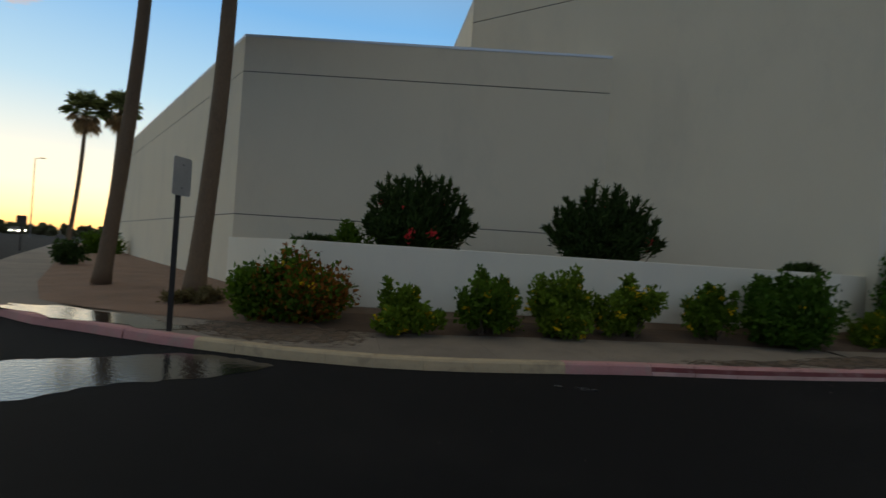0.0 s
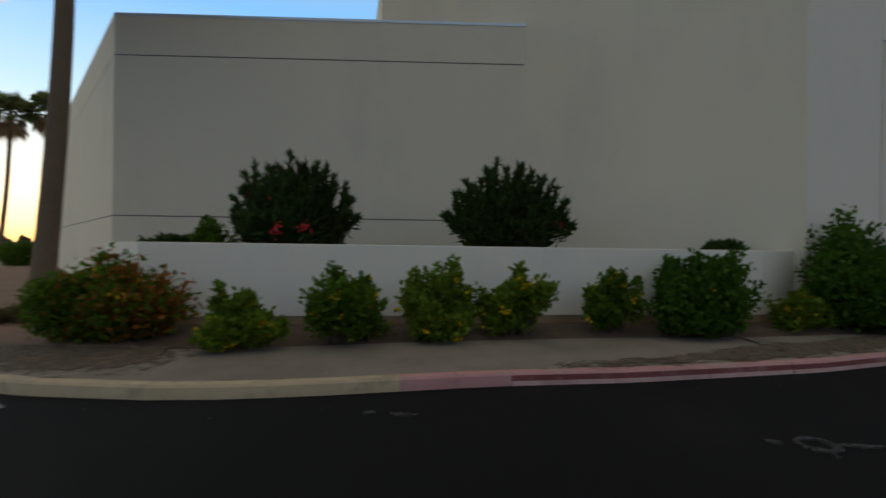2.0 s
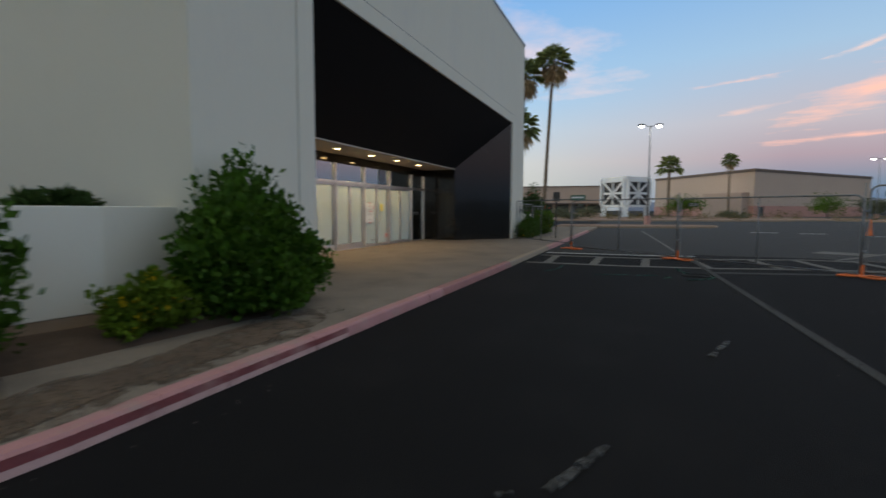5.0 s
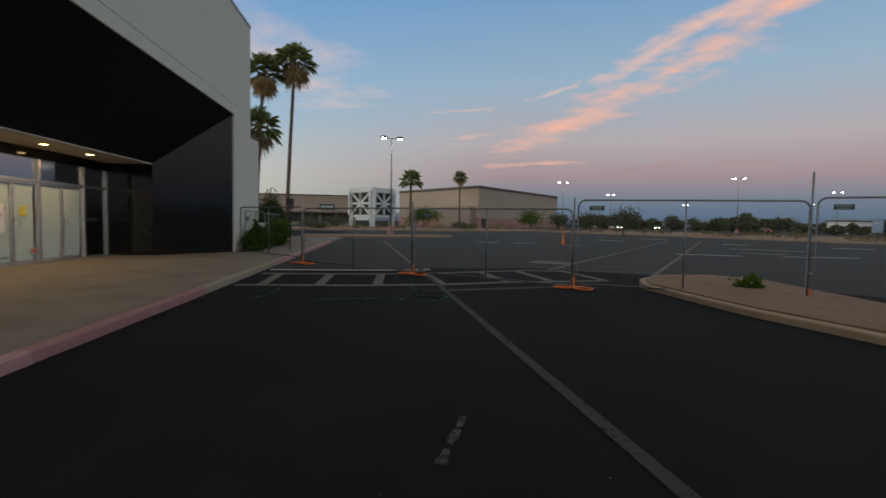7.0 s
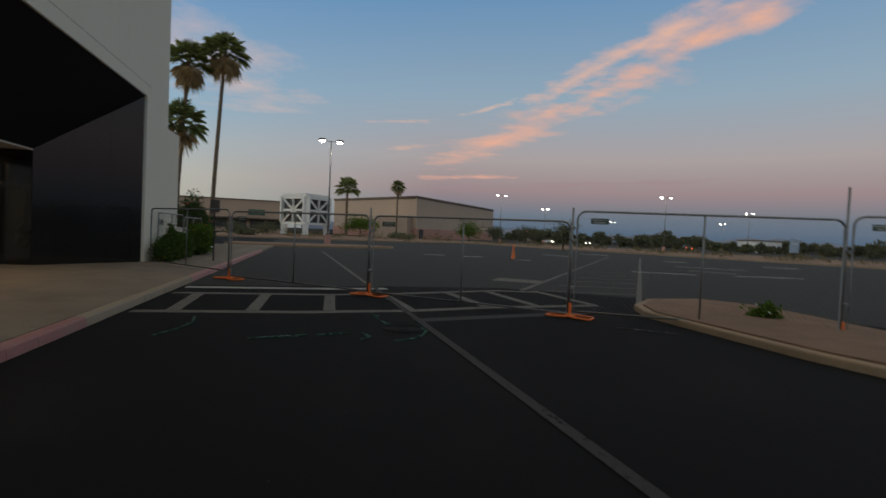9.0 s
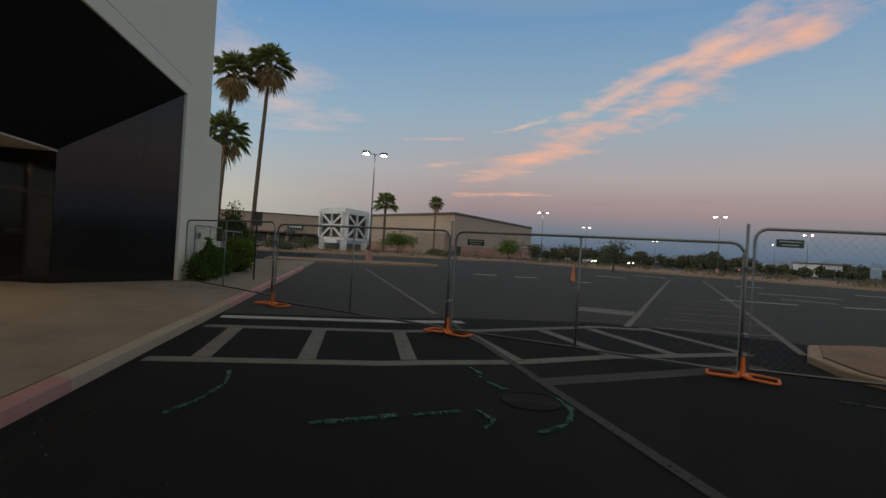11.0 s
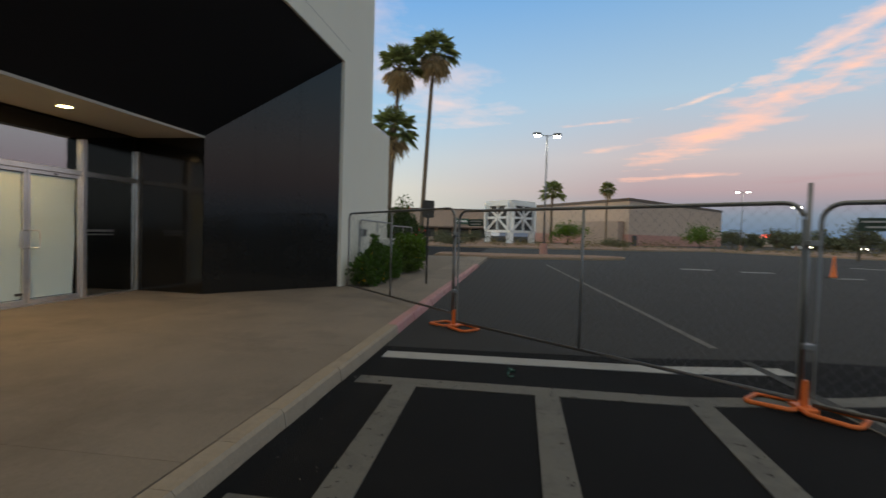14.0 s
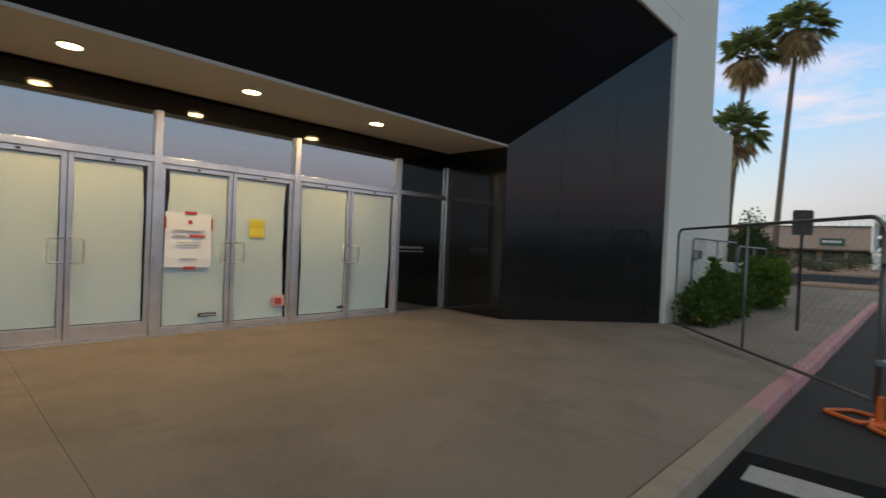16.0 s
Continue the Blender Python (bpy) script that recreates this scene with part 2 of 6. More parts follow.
M = {
    "asphalt": mat("asphalt", (0.0078, 0.0077, 0.0085), 0.9, 0, 0.25, 0.35, 60, 0.5, 220, (0.0175, 0.0168, 0.0168), 0.55, 0.45, spec=0.12),
    "grey_asphalt": mat("grey_asphalt", (0.025, 0.0238, 0.0228), 0.85, 0, 0.25, 0.3, 40, 0.4, 150, (0.038, 0.036, 0.034), 0.5, 0.15, spec=0.3),
    "concrete": mat("concrete", (0.200, 0.164, 0.130), 0.85, 0, 0.22, 0.9, 30, 0.35, 90, (0.115, 0.092, 0.074), 0.7, 0.8, per_object=0.06),
    "joint": mat("joint", (0.17, 0.14, 0.11), 0.95, 0, 0.2),
    "kerb_cream": mat("kerb_cream", (0.43, 0.34, 0.22), 0.8, 0, 0.15, 2, 40, 0.3, 60, (0.12, 0.10, 0.08), 0.7, 2.5),
    "kerb_faded": mat("kerb_faded", (0.34, 0.155, 0.15), 0.8, 0, 0.2, 2, 40, 0.3, 60, (0.26, 0.20, 0.16), 0.7, 1.6),
    "kerb_tan": mat("kerb_tan", (0.30, 0.245, 0.185), 0.85, 0, 0.18, 2, 40, 0.3, 60, (0.16, 0.125, 0.10), 0.6, 2.0),
    "kerb_pink": mat("kerb_pink", (0.44, 0.215, 0.215), 0.8, 0, 0.18, 2, 40, 0.3, 60, (0.34, 0.26, 0.23), 0.8, 2.6),
    "kerb_maroon": mat("kerb_maroon", (0.17, 0.038, 0.042), 0.75, 0, 0.3, 2, 40, 0.4, 60, (0.34, 0.19, 0.18), 0.9, 2.2),
    "kerb_worn": mat("kerb_worn", (0.52, 0.33, 0.31), 0.85, 0, 0.2, 2, 40, 0.3, 60, (0.20, 0.10, 0.10), 0.6, 2.5),
    "soil": mat("soil", (0.080, 0.050, 0.032), 0.95, 0, 0.35, 1.5, 50, 0.8, 70, (0.15, 0.10, 0.065), 0.6, 1.8),
    "gravel": mat("gravel", (0.235, 0.142, 0.095), 0.95, 0, 0.3, 1.2, 90, 0.9, 140, (0.27, 0.18, 0.13), 0.4, 0.8),
    "stucco": mat("stucco", (0.69, 0.625, 0.49), 0.85, 0, 0.035, 0.5, 60, 0.25, 160, (0.54, 0.50, 0.41), 0.45, 0.35, stretch=(1, 1, 0.5)),
    "stucco_white": mat("stucco_white", (0.75, 0.715, 0.61), 0.85, 0, 0.035, 0.6, 60, 0.25, 160, (0.60, 0.58, 0.54), 0.35, 0.6, stretch=(1, 1, 0.4)),
    "scar": mat("scar", (0.60, 0.58, 0.53), 0.9, 0, 0.15, 2, 20, stain=(0.66, 0.64, 0.60), stain_amount=0.8, stain_scale=2.0),
    "dark_groove": mat("dark_groove", (0.10, 0.095, 0.085), 0.9),
    "coping": mat("coping", (0.55, 0.57, 0.60), 0.4, 0.6, 0.1, 1, 20),
    "black_panel": mat("black_panel", (0.0125, 0.0125, 0.0115), 0.11, 0, 0.2, 0.8, 15, spec=0.45, per_object=0.02),
    "tan_concrete": mat("tan_concrete", (0.30, 0.21, 0.14), 0.9, 0, 0.18, 1, 40, 0.3, 60, (0.17, 0.11, 0.075), 0.5, 1.2),
    "black_matt": mat("black_matt", (0.011, 0.0105, 0.0105), 0.75, 0, 0.2, 0.8, 15, spec=0.2),
    "soffit": mat("soffit", (0.50, 0.44, 0.36), 0.8, 0, 0.06, 1, 20),
    # near-black base colour carries the darkness of the unlit shop
    "shop_gloom": mat("shop_gloom", (0.02, 0.02, 0.02), 0.9),
    "aluminium": mat("aluminium", (0.80, 0.77, 0.74), 0.32, 1.0, 0.1, 2, 40, stain=(0.40, 0.37, 0.34), stain_amount=0.4, stain_scale=3),
    "header_black": mat("header_black", (0.010, 0.010, 0.010), 0.06, 0, 0.2, 0.8, 15, spec=0.5),
    "bronze": mat("bronze", (0.05, 0.045, 0.042), 0.4, 0.4, 0.15),
    "paper": mat("paper", (0.60, 0.68, 0.67), 0.9, 0, 0.05, 1.2, 20, 0.12, 6, (0.56, 0.62, 0.60), 0.4, 1.0),
    "white_paper": mat("white_paper", (0.80, 0.82, 0.80), 0.9, 0, 0.03),
    "yellow_paper": mat("yellow_paper", (0.72, 0.60, 0.08), 0.8, 0, 0.05),
    "red_ink": mat("red_ink", (0.50, 0.05, 0.05), 0.7, 0, 0.1),
    "grey_ink": mat("grey_ink", (0.46, 0.46, 0.46), 0.8, 0, 0.1),
    "pink_paper": mat("pink_paper", (0.62, 0.38, 0.33), 0.8, 0, 0.05),
    "black_paint": mat("black_paint", (0.015, 0.013, 0.012), 0.6, 0.0, 0.3, 3, 30),
    "sign_back": mat("sign_back", (0.40, 0.40, 0.39), 0.5, 0.5, 0.15, 3, 30),
    "sign_dark": mat("sign_dark", (0.07, 0.06, 0.05), 0.6, 0.2, 0.2, 3, 30),
    "galvanised": mat("galvanised", (0.22, 0.22, 0.22), 0.45, 0.7, 0.15, 3, 50),
    "wire": mat("wire", (0.13, 0.13, 0.135), 0.55, 0.6, 0.15, 3, 50),
    "orange": mat("orange", (0.75, 0.16, 0.035), 0.55, 0, 0.15, 3, 30, stain=(0.32, 0.12, 0.06), stain_amount=0.5, stain_scale=4, per_object=0.1),
    "plate_green": mat("plate_green", (0.03, 0.06, 0.045), 0.5, 0, 0.2, 4, 60),
    "pebble": mat("pebble", (0.12, 0.105, 0.09), 0.9, 0, 0.3, 5, 60, per_island=0.4),
    "line_paint": mat("line_paint", (0.115, 0.108, 0.094), 0.8, 0, 0.2, 1.2, 40, 0.3, 150, (0.045, 0.043, 0.040), 0.7, 2.0),
    "line_white": mat("line_white", (0.33, 0.325, 0.31), 0.8, 0, 0.15, 1.2, 40, 0.3, 150, (0.28, 0.27, 0.26), 0.5, 2.0),
    "old_line": mat("old_line", (0.020, 0.019, 0.017), 0.85, 0, 0.25, 1.0, 40, 0.3, 150, (0.022, 0.022, 0.022), 0.5, 1.5),
    "green_spray": mat("green_spray", (0.008, 0.070, 0.048), 0.8, 0, 0.3, 4, 40, stain=(0.02, 0.05, 0.04), stain_amount=0.8, stain_scale=6),
    "pale_spray": mat("pale_spray", (0.036, 0.036, 0.035), 0.8, 0, 0.3, 4, 40, stain=(0.05, 0.05, 0.05), stain_amount=0.8, stain_scale=7),
    "iron": mat("iron", (0.014, 0.014, 0.0145), 0.85, 0.0, 0.3, 4, 40, spec=0.15),
    "trunk": mat("trunk", (0.165, 0.112, 0.072), 0.9, 0, 0.3, 1.5, 30, 0.9, 40, (0.09, 0.065, 0.045), 0.5, 1.5, stretch=(1, 1, 0.4)),
    "bark": mat("bark", (0.09, 0.065, 0.045), 0.9, 0, 0.3, 3, 30, 0.6, 40),
    "skirt": leafy("skirt", (0.50, 0.36, 0.20), 0.4),
    "palm_leaf": leafy("palm_leaf", (0.20, 0.23, 0.085), 0.5),
    "leaf_green": leafy("leaf_green", (0.076, 0.142, 0.013), 0.34),
    "leaf_deep": leafy("leaf_deep", (0.050, 0.112, 0.012), 0.34),
    "leaf_fresh": leafy("leaf_fresh", (0.115, 0.185, 0.018), 0.34),
    "leaf_dark": leafy("leaf_dark", (0.042, 0.076, 0.020), 0.45),
    "leaf_rust": leafy("leaf_rust", (0.25, 0.095, 0.018), 0.45),
    # foliage colour lifted and greyed: distance haze is mixed into it
    "leaf_far_hazed": leafy("leaf_far_hazed", (0.115, 0.12, 0.07)),
    "leaf_dry": leafy("leaf_dry", (0.16, 0.13, 0.06)),
    "flower_yellow": leafy("flower_yellow", (0.75, 0.50, 0.02), 0.2),
    "flower_red": leafy("flower_red", (0.62, 0.05, 0.06), 0.2),
    "far_wall": mat("far_wall", (0.42, 0.30, 0.235), 0.9, 0, 0.06, 0.1, 2, stain=(0.36, 0.26, 0.2), stain_amount=0.3, stain_scale=0.08),
    "far_wall_tan": mat("far_wall_tan", (0.50, 0.37, 0.29), 0.9, 0, 0.06, 0.1, 2),
    "far_coral": mat("far_coral", (0.48, 0.24, 0.19), 0.9, 0, 0.08, 0.2, 2),
    "far_roof": mat("far_roof", (0.14, 0.10, 0.08), 0.8, 0, 0.1),
    "far_white": mat("far_white", (0.74, 0.73, 0.71), 0.8, 0, 0.05, 0.3, 3),
    "far_dark": mat("far_dark", (0.035, 0.035, 0.038), 0.5, 0, 0.2),
    "far_green": mat("far_green", (0.03, 0.085, 0.06), 0.6, 0, 0.1),
    "far_blue": mat("far_blue", (0.22, 0.30, 0.42), 0.6, 0, 0.1),
    "car_white": mat("car_white", (0.70, 0.70, 0.70), 0.25, 0, 0.04),
    "car_dark": mat("car_dark", (0.05, 0.055, 0.065), 0.25, 0, 0.1),
    "rubber": mat("rubber", (0.02, 0.02, 0.02), 0.85, 0, 0.2),
    "mountain": mat("mountain", (0.24, 0.27, 0.36), 1.0, 0, 0.15, 0.002, 0.02),
    "lamp_warm": glow("lamp_warm", (1.0, 0.74, 0.38), 14.0),
    "lamp_cool": glow("lamp_cool", (0.95, 0.97, 1.0), 22.0),
    "headlight": glow("headlight", (1.0, 0.93, 0.78), 25.0),
    "tail_light": glow("tail_light", (1.0, 0.08, 0.04), 4.0),
    "shop_red": glow("shop_red", (1.0, 0.12, 0.09), 1.6),
    "pane": glass("pane", (0.34, 0.36, 0.38), 0.38),
    "door_pane": glass("door_pane", (0.97, 0.985, 0.975), 0.0),
}


def dirt_material(name, cover):
    """Soil lying in crumbs, with the pavement showing between."""
    m = mat(name, (0.115, 0.078, 0.052), 0.95, 0, 0.35, 1.5, 50, 0.8, 70, (0.18, 0.13, 0.085), 0.5, 1.2)
    t = m.node_tree
    b = t.nodes["Principled BSDF"]
    geo = t.nodes.new("ShaderNodeNewGeometry")
    n1 = nd(t, "ShaderNodeTexNoise", Scale=5.0, Detail=9.0, Roughness=0.75)
    t.links.new(geo.outputs["Position"], n1.inputs[0])
    t.links.new(maths(t, "MULTIPLY", maths(t, "ADD", maths(t, "SUBTRACT", n1.outputs[0], 0.5), cover), 5.0, True), b.inputs["Alpha"])
    return m


def worn(key, cover, scale, gain=5.0):
    """Paint that has come off in flecks."""
    t = M[key].node_tree
    geo = t.nodes.new("ShaderNodeNewGeometry")
    n1 = nd(t, "ShaderNodeTexNoise", Scale=scale, Detail=8.0, Roughness=0.72)
    t.links.new(geo.outputs["Position"], n1.inputs[0])
    t.links.new(maths(t, "MULTIPLY", maths(t, "ADD", maths(t, "SUBTRACT", n1.outputs[0], 0.5), cover), gain, True), t.nodes["Principled BSDF"].inputs["Alpha"])


for key, cover, scale in (("green_spray", 0.13, 14.0), ("pale_spray", 0.14, 16.0), ("line_paint", 0.27, 11.0), ("old_line", 0.27, 14.0), ("line_white", 0.3, 12.0)):
    worn(key, cover, scale)

for key, cover in (("dirt_thin", -0.02), ("dirt_mid", 0.07), ("dirt_thick", 0.16)):
    M[key] = dirt_material(key, cover)


def water_material():
    m = bpy.data.materials.new("puddle_water")
    m.use_nodes = True
    t = m.node_tree
    b = t.nodes["Principled BSDF"]
    b.inputs["Base Color"].default_value = (0.012, 0.013, 0.014, 1)
    b.inputs["Roughness"].default_value = 0.03
    b.inputs["IOR"].default_value = 1.5
    b.inputs["Specular IOR Level"].default_value = 0.5
    geo = t.nodes.new("ShaderNodeNewGeometry")
    n = nd(t, "ShaderNodeTexNoise", Scale=16.0, Detail=5.0)
    t.links.new(geo.outputs["Position"], n.inputs[0])
    bp = nd(t, "ShaderNodeBump", Strength=0.2, Distance=0.02)
    t.links.new(n.outputs[0], bp.inputs["Height"])
    t.links.new(bp.outputs[0], b.inputs["Normal"])
    return m


M["water"] = water_material()


# ---------------------------------------------------------------- mesh tools
class Shape:
    """Vertices and faces of one mesh, gathered from simple solids, in world metres."""

    def __init__(self):
        self.v, self.f = [], []

    def add(self, verts, faces):
        k = len(self.v)
        self.v += [tuple(p) for p in verts]
        self.f += [tuple(i + k for i in f) for f in faces]
        return self

    def box(self, x0, y0, z0, x1, y1, z1):
        return self.prism([(x0, y0), (x1, y0), (x1, y1), (x0, y1)], z0, z1)

    def prism(self, poly, z0, z1):
        n = len(poly)
        if sum(a[0] * b[1] - b[0] * a[1] for a, b in zip(poly, poly[1:] + poly[:1])) < 0:
            poly = poly[::-1]
        vs = [(x, y, z0) for x, y in poly] + [(x, y, z1) for x, y in poly]
        fs = [tuple(range(n))[::-1], tuple(range(n, 2 * n))]
        fs += [(i, (i + 1) % n, n + (i + 1) % n, n + i) for i in range(n)]
        return self.add(vs, fs)

    def bar(self, a, b, w, h, up=(0, 0, 1)):
        """A bar of section w x h from a to b."""
        a, b, up = Vector(a), Vector(b), Vector(up)
        d = (b - a).normalized()
        s = d.cross(up)
        s = s.normalized() if s.length > 1e-4 else Vector((1, 0, 0))
        u = s.cross(d).normalized()
        q = [s * (i * w / 2) + u * (j * h / 2) for i, j in ((-1, -1), (1, -1), (1, 1), (-1, 1))]
        vs = [a + k for k in q] + [b + k for k in q]
        return self.add(vs, [(3, 2, 1, 0), (4, 5, 6, 7), (0, 1, 5, 4), (1, 2, 6, 5), (2, 3, 7, 6), (3, 0, 4, 7)])

    def tube(self, pts, r, n=8, closed=False):
        pts = [Vector(p) for p in pts]
        rs = r if isinstance(r, (list, tuple)) else [r] * len(pts)
        vs, m = [], len(pts)
        net = pts[-1] - pts[0]
        upright = not closed and abs(net.z) > 0.9 * net.length
        for i, p in enumerate(pts):
            d = (pts[(i + 1) % m] - pts[i - 1]) if closed else (pts[min(i + 1, m - 1)] - pts[max(i - 1, 0)])
            d = d.normalized()
            s = d.cross(Vector((0, 1, 0) if upright else (0, 0, 1)))
            if s.length < 0.05 and not upright:
                s = d.cross(Vector((0, 1, 0)))
            s.normalize()
            u = s.cross(d)
            vs += [p + (s * math.cos(k * math.tau / n) + u * math.sin(k * math.tau / n)) * rs[i] for k in range(n)]
        fs = []
        for i in range(m if closed else m - 1):
            j = (i + 1) % m
            fs += [(i * n + k, i * n + (k + 1) % n, j * n + (k + 1) % n, j * n + k) for k in range(n)]
        if not closed:
            fs += [tuple(range(n))[::-1], tuple(range((m - 1) * n, m * n))]
        return self.add(vs, fs)

    def disc(self, c, r, z0, z1, n=24):
        return self.prism([(c[0] + r * math.cos(k * math.tau / n), c[1] + r * math.sin(k * math.tau / n)) for k in range(n)], z0, z1)

    def wall(self, a, b, z0, z1, thick, lean=0.0):
        """An upright slab along a-b; its thickness lies to the left of a-b."""
        dx, dy = b[0] - a[0], b[1] - a[1]
        k = thick / math.hypot(dx, dy)
        nx, ny = -dy * k, dx * k
        return self.prism([a, b, (b[0] + nx, b[1] + ny), (a[0] + nx, a[1] + ny)], z0, z1)

    def make(self, name, material, parent=None, label="", smooth=False, bevel=0.0):
        me = bpy.data.meshes.new(name)
        me.from_pydata(self.v, [], self.f)
        me.materials.append(M[material])
        if smooth:
            me.shade_smooth()
        me.update()
        return place(name, me, parent, label, bevel)


def place(name, me, parent=None, label="", bevel=0.0):
    ob = new(name, me)
    if parent is not None:
        ob.parent = parent
        if parent.parent is None:
            ob.matrix_parent_inverse = parent.matrix_basis.inverted()
    if label:
        ob["label"] = label
    if bevel:
        b = ob.modifiers.new("edge", "BEVEL")
        b.width, b.segments, b.limit_method = bevel, 2, "ANGLE"
    return ob


def thing(name, at, label, category, group="", kind=""):
    ob = new(name)
    ob.empty_display_size = 0.2
    ob.matrix_basis = Matrix.Translation(at)
    return tagged(ob, label, category, group, kind)


def fixed(ob, label, category="structure"):
    return tagged(ob, label, category, "", "structure")


def leaves(points, dirs, size, width, rng, droop=0.0):
    """Folded pointed leaves at points along dirs; returns a Shape with one small piece a leaf."""
    n = len(points)
    d = dirs / np.maximum(np.linalg.norm(dirs, axis=1, keepdims=True), 1e-6)
    r = rng.normal(size=(n, 3))
    s = np.cross(d, r)
    s /= np.maximum(np.linalg.norm(s, axis=1, keepdims=True), 1e-6)
    u = np.cross(s, d)
    L = (size * rng.uniform(0.65, 1.25, n))[:, None]
    w = L * width
    tip = points + d * L - np.array([0, 0, 1]) * L * droop
    mid = points + d * L * 0.45 + u * L * 0.08
    vs = np.stack([points, mid + s * w, tip, mid - s * w], 1).reshape(-1, 3)
    sh = Shape()
    sh.v = [tuple(p) for p in vs.tolist()]
    sh.f = [f for i in range(n) for f in ((4 * i, 4 * i + 1, 4 * i + 2), (4 * i, 4 * i + 2, 4 * i + 3))]
    return sh
# ---------------------------------------------------------------- ground, kerbs, pavements
g = Shape()
g.add([(-2500, -2500, 0), (2500, -2500, 0), (2500, 2500, 0), (-2500, 2500, 0)], [(0, 1, 2, 3)])
fixed(g.make("ground", "asphalt"), "black sealed asphalt of the parking lot", "ground")

# sheet of lighter grey asphalt over the ground beyond the crosswalk
lot = Shape().prism([(27.25, 7.93), (27.3, 4.6), (27.6, 2.6), (27.5, -0.6), (25.6, -3.6), (16.0, -9.5), (10.0, -120.0), (150.0, -190.0), (260.0, -40.0), (95.0, 7.0), (52.0, 7.9)], -0.02, 0.002)
fixed(lot.make("ground_lot", "grey_asphalt"), "lighter grey asphalt of the open parking bays", "ground")

KERB = [(52.0, 7.95), (20.0, 7.97), (13.7, 8.03), (11.0, 8.06), (8.4, 8.4), (6.8, 8.74), (4.9, 8.97), (3.7, 9.22), (2.46, 9.77), (1.77, 10.2), (0.99, 10.69), (0.04, 11.46), (-1.05, 12.27), (-2.35, 13.69), (-3.34, 15.05), (-5.2, 19.0), (-9.0, 31.3), (-17.5, 60.0)]
BACK = [(14.35, 9.3), (11.65, 9.65), (9.4, 10.25), (8.1, 10.45), (6.6, 10.75), (5.4, 10.8), (3.2, 11.1), (1.15, 12.2), (0.41, 12.56), (-0.65, 13.15), (-1.66, 14.24), (-2.98, 17.66), (-5.8, 26.67), (-16.6, 60.0)]


def along(line, step):
    """Points at even steps along a line of corners."""
    out_pts, left = [Vector((*line[0], 0))], step
    for a, b in zip(line, line[1:]):
        a, b = Vector((*a, 0)), Vector((*b, 0))
        d, pos = (b - a).length, 0.0
        while d - pos > left:
            pos += left
            out_pts.append(a + (b - a) * (pos / d))
            left = step
        left -= d - pos
    out_pts.append(Vector((*line[-1], 0)))
    return out_pts


def offset(line, d):
    """The line moved to its right by d."""
    res = []
    for i, p in enumerate(line):
        a, b = Vector((*line[max(i - 1, 0)], 0)), Vector((*line[min(i + 1, len(line) - 1)], 0))
        t = (b - a).normalized()
        res.append((p[0] + t.y * d, p[1] - t.x * d))
    return res


ZP = 0.13
bed = Shape()
inner = offset(KERB, 0.13)
bed.prism(inner[:-1] + [(-17.4, 60), (-16, 60), (0, 60), (40, 60), (52, 30)], -0.2, ZP - 0.02)
fixed(bed.make("pavement_bed", "joint"), "compacted base under the pavement", "pavement")

# planting soil in front of the planter wall, and the gravel bed beside the wing
soil = Shape()
front = [(x, y - 0.09) for x, y in [(14.35, 9.3), (11.65, 9.65), (9.4, 10.25), (8.1, 10.45), (6.6, 10.75), (5.4, 10.8), (3.1, 11.15)]]
rear = [(14.3, 10.45), (13.0, 10.38), (9.66, 11.18), (8.3, 11.5), (6.6, 11.9), (5.0, 12.3), (1.7, 15.6)]
vs, fs = [], []
rows_n = 6
for a, b in zip(front, rear):
    for j in range(rows_n + 1):
        q = j / rows_n
        z = ZP + 0.01 + 0.05 * math.sin(q * math.pi) + 0.07 * q + 0.03 * noise.noise((a[0] * 1.3, q * 4, 2)) - (0.035 if j == 0 else 0.0)
        vs.append((a[0] + (b[0] - a[0]) * q, a[1] + (b[1] - a[1]) * q, z))
for i in range(len(front) - 1):
    for j in range(rows_n):
        k = i * (rows_n + 1) + j
        fs.append((k, k + 1, k + rows_n + 2, k + rows_n + 1))
soil.add(vs, fs)
fixed(soil.make("ground_soil", "soil", smooth=True), "brown soil bed with litter along the planter", "soil")

gravel = Shape()
near = [(3.1, 11.15), (1.9, 11.75), (1.15, 12.2), (0.41, 12.56), (-0.65, 13.15), (-1.66, 14.24), (-2.98, 17.66), (-5.8, 26.67), (-16.4, 60.0)]
far = [(1.7, 15.6), (1.65, 16.4), (1.5, 17.3), (1.16, 18.3), (0.5, 20.0), (-0.8, 23.4), (-2.9, 29.0), (-7.0, 40.0), (-14.6, 60.0)]
vs, fs = [], []
for a, b in zip(near, far):
    for j in range(rows_n + 1):
        q = j / rows_n
        z = ZP + 0.01 + 0.10 * math.sin(q * math.pi * 0.6) + 0.03 * noise.noise((a[0] * 0.8, a[1] + q * 4, 5))
        vs.append((a[0] + (b[0] - a[0]) * q, a[1] + (b[1] - a[1]) * q, z))
for i in range(len(near) - 1):
    for j in range(rows_n):
        k = i * (rows_n + 1) + j
        fs.append((k, k + 1, k + rows_n + 2, k + rows_n + 1))
gravel.add(vs, fs)
fixed(gravel.make("ground_gravel", "gravel", smooth=True), "reddish decomposed gravel beside the building wing", "gravel")

